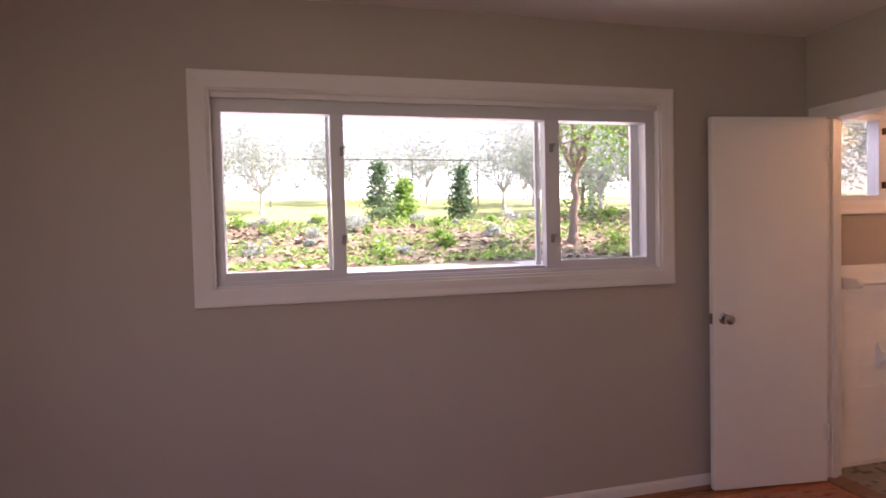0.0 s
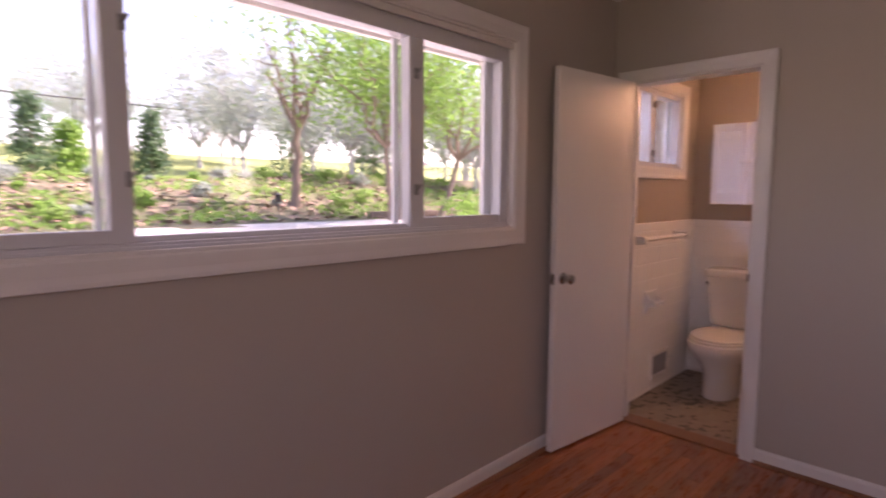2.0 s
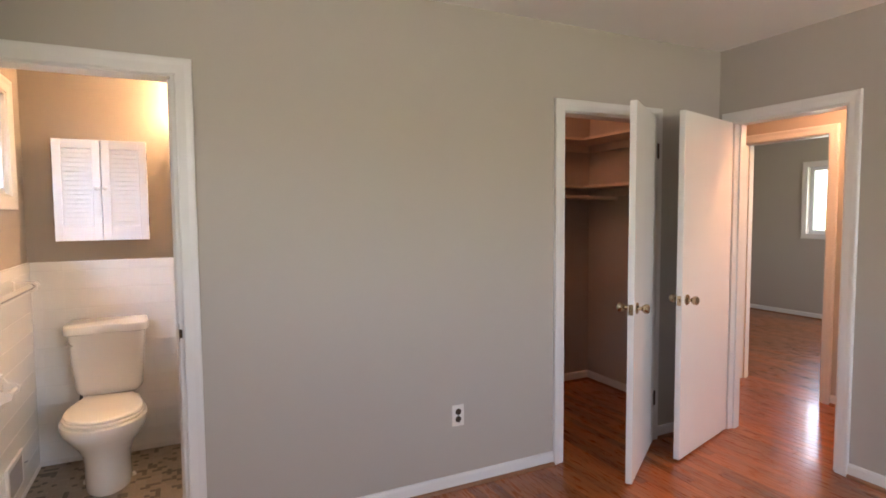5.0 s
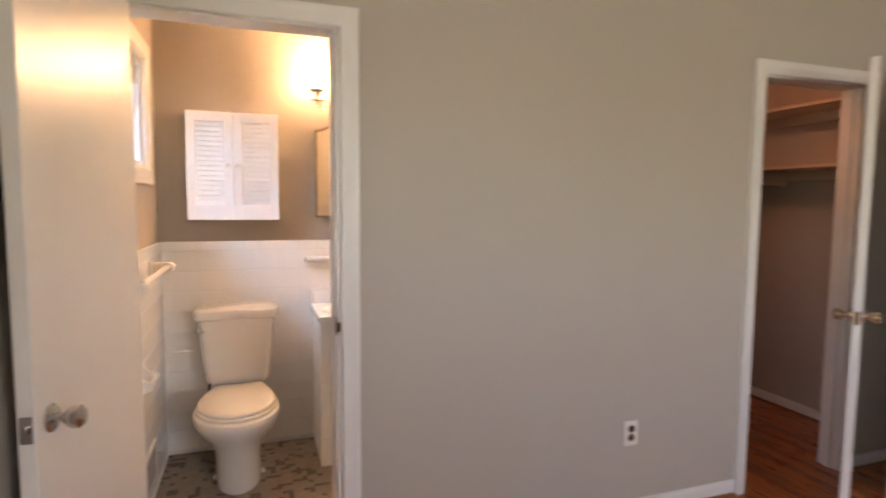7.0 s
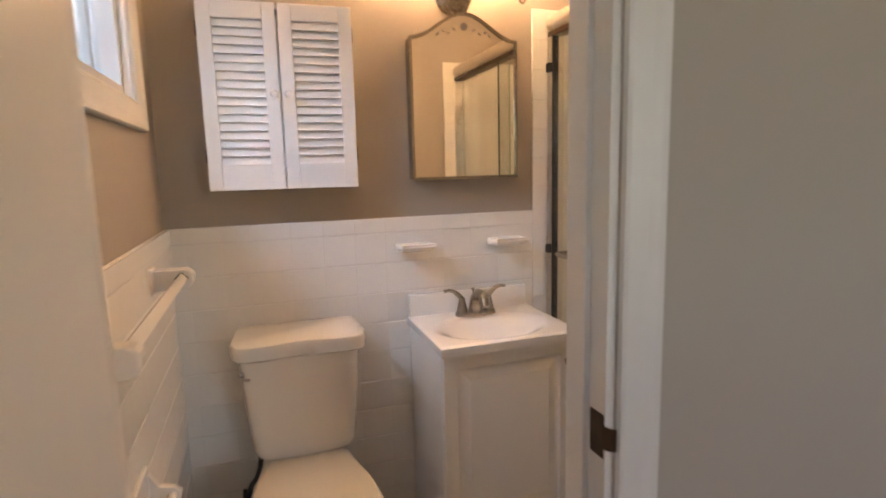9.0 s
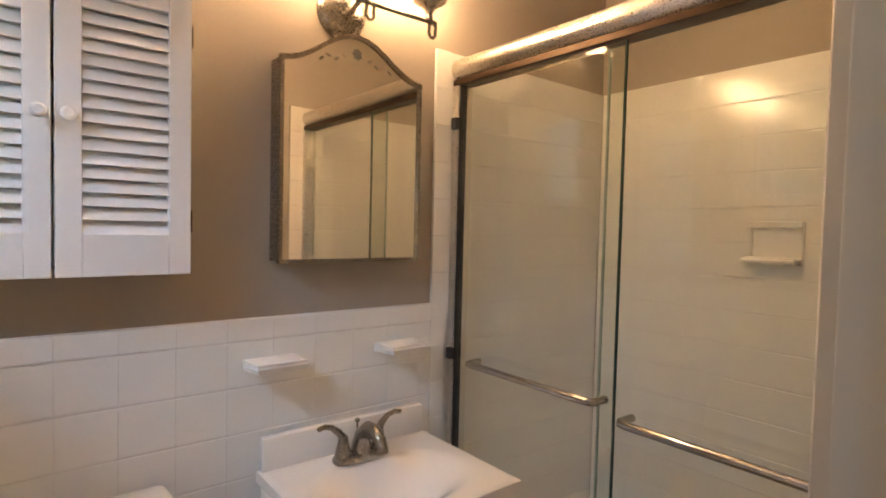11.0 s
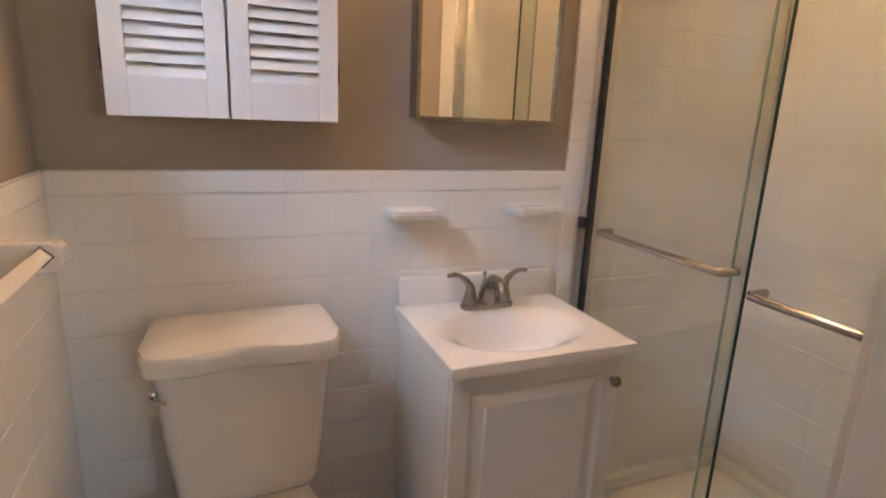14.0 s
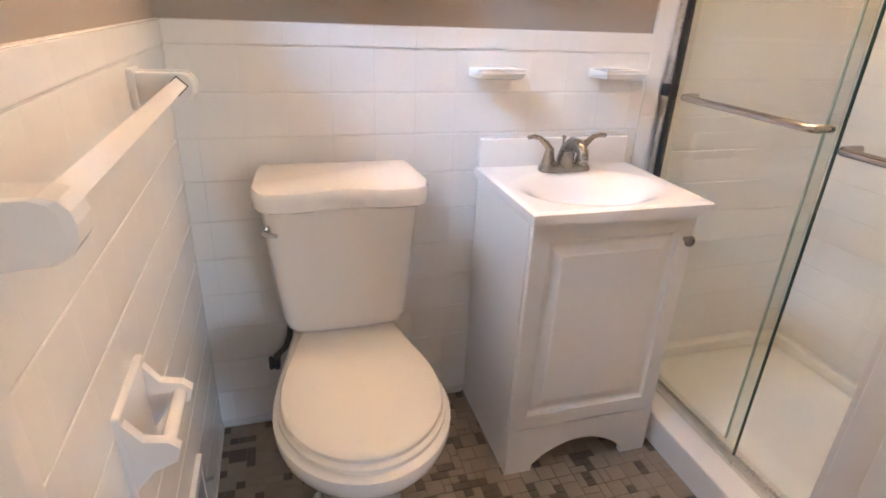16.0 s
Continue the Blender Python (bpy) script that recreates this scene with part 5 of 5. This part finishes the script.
for x in (-3.2, -0.4, 2.4):
    w = part("window", boxes(((x, -3.06, 0.35), (x + 1.1, -2.99, 1.2)), bevel=0.01), VINYL, house, "white framed window")
    part("pane", boxes(((x + 0.08, -3.07, 0.42), (x + 1.02, -3.055, 1.13))), DARK, w)

# eave of this house
bm = boxes(((WEST - 0.6, 0.22, 2.24), (1.9, 0.72, 2.27)), ((WEST - 0.6, 0.72, 2.20), (1.9, 0.75, 2.42)), ((WEST - 0.6, F_FAR - 0.6, H + 0.151), (F_EAST + 0.6, 0.75, H + 0.22)))
structure("roof_eave", bm, TRIM, "white painted eave over the window", "roof")

# ---- bathroom tiles ----
P = 0.1115


def tile_mesh(w, h, name="tile", joint=0.0017):
    """One pillowed glazed tile in the plane x = 0, facing -x, centred."""
    bm = bmesh.new()
    loft(bm, [[(x, s * (w / 2 - 0.00008 - i * 0.05), t * (h / 2 - joint - i * 800 * joint)) for s, t in ((-1, -1), (1, -1), (1, 1), (-1, 1))] for x, i in ((0.010, 0), (0.0008, 0), (0.0002, 0.0008), (0.0, 0.0022))])
    return finish(bm, name, TILE)


SQUARE, CAP, CORNERCAP = tile_mesh(P, P), tile_mesh(P, 0.054, "cap_tile"), tile_mesh(0.052, P, "edge_tile", 0.0003)
SLIM, SLIM_CAP = tile_mesh(0.047, P, "cut_tile"), tile_mesh(0.047, 0.054, "cut_cap_tile")


def place(me, parent, name, m):
    ob = new(name, me)
    ob.parent = parent
    ob.matrix_basis = m
    return ob


def tiled(name, label, back, spots):
    ob = structure(name, back, GROUT, label, "tiled wall")
    for me, m in spots:
        place(me, ob, "tile", m)
    return ob


ROWZ = [1.0265 - P * (k + 0.5) for k in range(10)]   # joints of the wainscot from its top row down
spots = []
for c in range(13):
    y = TILE_Y - 0.047 - P * (c - 0.5) if c else TILE_Y - 0.0235
    for z in [1.0265 + P / 2] + ROWZ:
        if z > 0.02:
            spots.append((SQUARE if c else SLIM, Matrix.Translation((BACK, y, z))))
    spots.append((CAP if c else SLIM_CAP, Matrix.Translation((BACK - 0.003, y, 1.165))))
tiled("tile_wall_back", "white square wall tile behind toilet and sink", boxes(((BACK + 0.0016, SHOWER_Y + 0.04, 0), (BACK + 0.0118, TILE_Y, 1.192))), spots)
spots = []
for c in range(11):
    x = BACK - 0.0475 - P * (c - 0.5) if c else BACK - 0.0235
    for z in [1.0265 + P / 2] + ROWZ:
        if z > 0.02:
            spots.append((SQUARE if c else SLIM, pose(x, TILE_Y, z, 0, 0, 90)))
    spots.append((CAP if c else SLIM_CAP, pose(x, TILE_Y - 0.003, 1.165, 0, 0, 90)))
tiled("tile_wall_side", "white square wall tile under the bathroom window", boxes(((0.121, TILE_Y + 0.0016, 0), (BACK, TILE_Y + 0.0118, 1.192))), spots)
# shower walls
spots = []
SHTOP = 1.955
for c in range(7):
    y = SHOWER_BACK + P * (c + 0.5) + 0.004
    for k in range(18):
        spots.append((SQUARE, Matrix.Translation((BACK, y, SHTOP - P * (k + 0.5)))))
for k in range(18):
    spots.append((CORNERCAP, Matrix.Translation((BACK - 0.004, SHOWER_Y + 0.066, SHTOP - P * (k + 0.5)))))
tiled("tile_wall_shower_end", "white square tile on the shower's end wall", boxes(((BACK + 0.0016, SHOWER_BACK, 0.03), (BACK + 0.0118, SHOWER_Y + 0.039, SHTOP))), spots)
spots = []
for c in range(7):
    y = SHOWER_BACK + P * (c + 0.5) + 0.004
    for k in range(18):
        spots.append((SQUARE, pose(0.131, y, SHTOP - P * (k + 0.5), 0, 0, 180)))
for k in range(18):
    spots.append((CORNERCAP, pose(0.135, SHOWER_Y + 0.066, SHTOP - P * (k + 0.5), 0, 0, 180)))
tiled("tile_wall_shower_near_end", "white square tile on the shower's near end wall", boxes(((0.1205, SHOWER_BACK, 0.03), (0.1294, SHOWER_Y + 0.039, SHTOP))), spots)
spots = []
for c in range(11):
    x = BACK - 0.002 - P * (c + 0.5)
    for k in range(18):
        spots.append((SQUARE, pose(x, SHOWER_BACK, SHTOP - P * (k + 0.5), 0, 0, -90)))
tiled("tile_wall_shower_back", "white square tile on the shower's back wall", boxes(((0.12, SHOWER_BACK - 0.0118, 0.03), (BACK, SHOWER_BACK - 0.0016, SHTOP))), spots)
structure("trim_tile_base", boxes(((BACK - 0.006, -0.81, 0), (BACK, TILE_Y - 0.001, 0.018)), ((0.13, TILE_Y - 0.006, 0), (BACK - 0.006, TILE_Y, 0.018)), bevel=0.002), GROUT, "white caulk bead along the tile foot", "trim")

# ---- mosaic floor ----
rng = random.Random(8)
C = 0.0255
nx, ny = int((BACK - 0.12) / C), int((1.322 + TILE_Y) / C) + 1
taken = [[False] * ny for _ in range(nx)]
shapes = {}


def mosaic_mesh(w, h, mat, key):
    if key not in shapes:
        bm = bmesh.new()
        loft(bm, [[(s * (w * C / 2 - i), t * (h * C / 2 - i), z) for s, t in ((-1, -1), (1, -1), (1, 1), (-1, 1))] for z, i in ((-0.006, 0.0006), (-0.0008, 0.0006), (0.0, 0.0013))], cap0=False)
        shapes[key] = finish(bm, "mosaic_tile", mat)
    return shapes[key]


rest = {False: [], True: []}
count = 0
for i in range(nx):
    for j in range(ny):
        if taken[i][j]:
            continue
        r = rng.random()
        w, h = (2, 2) if r < 0.34 else (2, 1) if r < 0.50 else (1, 2) if r < 0.66 else (1, 1)
        if i + w > nx or j + h > ny or any(taken[i + a][j + b] for a in range(w) for b in range(h)):
            w = h = 1
        for a in range(w):
            for b in range(h):
                taken[i + a][j + b] = True
        dark = rng.random() < (0.52 if w * h == 1 else 0.20 if w * h == 2 else 0.02)
        x, y = 0.121 + C * (i + w / 2), TILE_Y - C * (j + h / 2)
        if y < -1.322 + 0.01:
            continue
        if count < 290 and 0.52 < x < 1.02 and (y < -0.52 or y > -0.30):
            count += 1
            place(mosaic_mesh(w, h, MOSAIC_DARK if dark else MOSAIC_LIGHT, (w, h, dark)), bath_floor, "mosaic_tile", Matrix.Translation((x, y, 0.0)))
        else:
            rest[dark].append((x, y, w, h))
for dark, items in rest.items():
    bm = bmesh.new()
    for x, y, w, h in items:
        loft(bm, [[(x + s * (w * C / 2 - i), y + t * (h * C / 2 - i), z) for s, t in ((-1, -1), (1, -1), (1, 1), (-1, 1))] for z, i in ((-0.006, 0.0006), (-0.0008, 0.0006), (0.0, 0.0013))], cap0=False)
    tagged(part("mosaic_tiles", bm, MOSAIC_DARK if dark else MOSAIC_LIGHT, bath_floor), kind="stuff")

# ---- oak strip floor ----
rng = random.Random(9)
W = 0.0572
plank_meshes = {}


def plank_data(length):
    key = round(length, 2)
    if key not in plank_meshes:
        bm = bmesh.new()
        loft(bm, [[(s * (key / 2 - i), t * (W / 2 - i), z) for s, t in ((-1, -1), (1, -1), (1, 1), (-1, 1))] for z, i in ((-0.012, 0.0003), (-0.0008, 0.0003), (0.0, 0.0012))], cap0=False)
        plank_meshes[key] = finish(bm, "plank", OAK)
    return plank_meshes[key]


LENGTHS = (0.38, 0.52, 0.66, 0.84, 1.0, 1.22, 1.5)
far = bmesh.new()
count = 0


def strip(x0, x1, y, near):
    global count
    x = x0 - rng.uniform(0, 0.8)
    while x < x1:
        l = rng.choice(LENGTHS)
        a, b = max(x, x0), min(x + l, x1)
        if b - a > 0.02:
            mid = (a + b) / 2
            if near and count < 300 and mid > -2.3:
                count += 1
                place(plank_data(b - a), floor, "plank", Matrix.Translation((mid, y, 0)))
            else:
                h = (b - a) / 2
                loft(far, [[(mid + s * (h - i), y + t * (W / 2 - i), z) for s, t in ((-1, -1), (1, -1), (1, 1), (-1, 1))] for z, i in ((-0.012, 0.0003), (-0.0008, 0.0003), (0.0, 0.0012))], cap0=False)
        x += l


for k in range(int(-F_FAR / W)):
    y = -W * (k + 0.5)
    if y > -2.33:
        strip(WEST, 0.0 - 0.004, y, True)
    elif y > SOUTH:
        strip(WEST, 1.2, y, True)
    elif y > -5.27:
        strip(-3.08, 1.1, y, False)
    else:
        strip(F_WEST, F_EAST, y, False)
tagged(part("planks", far, OAK, floor), kind="stuff")
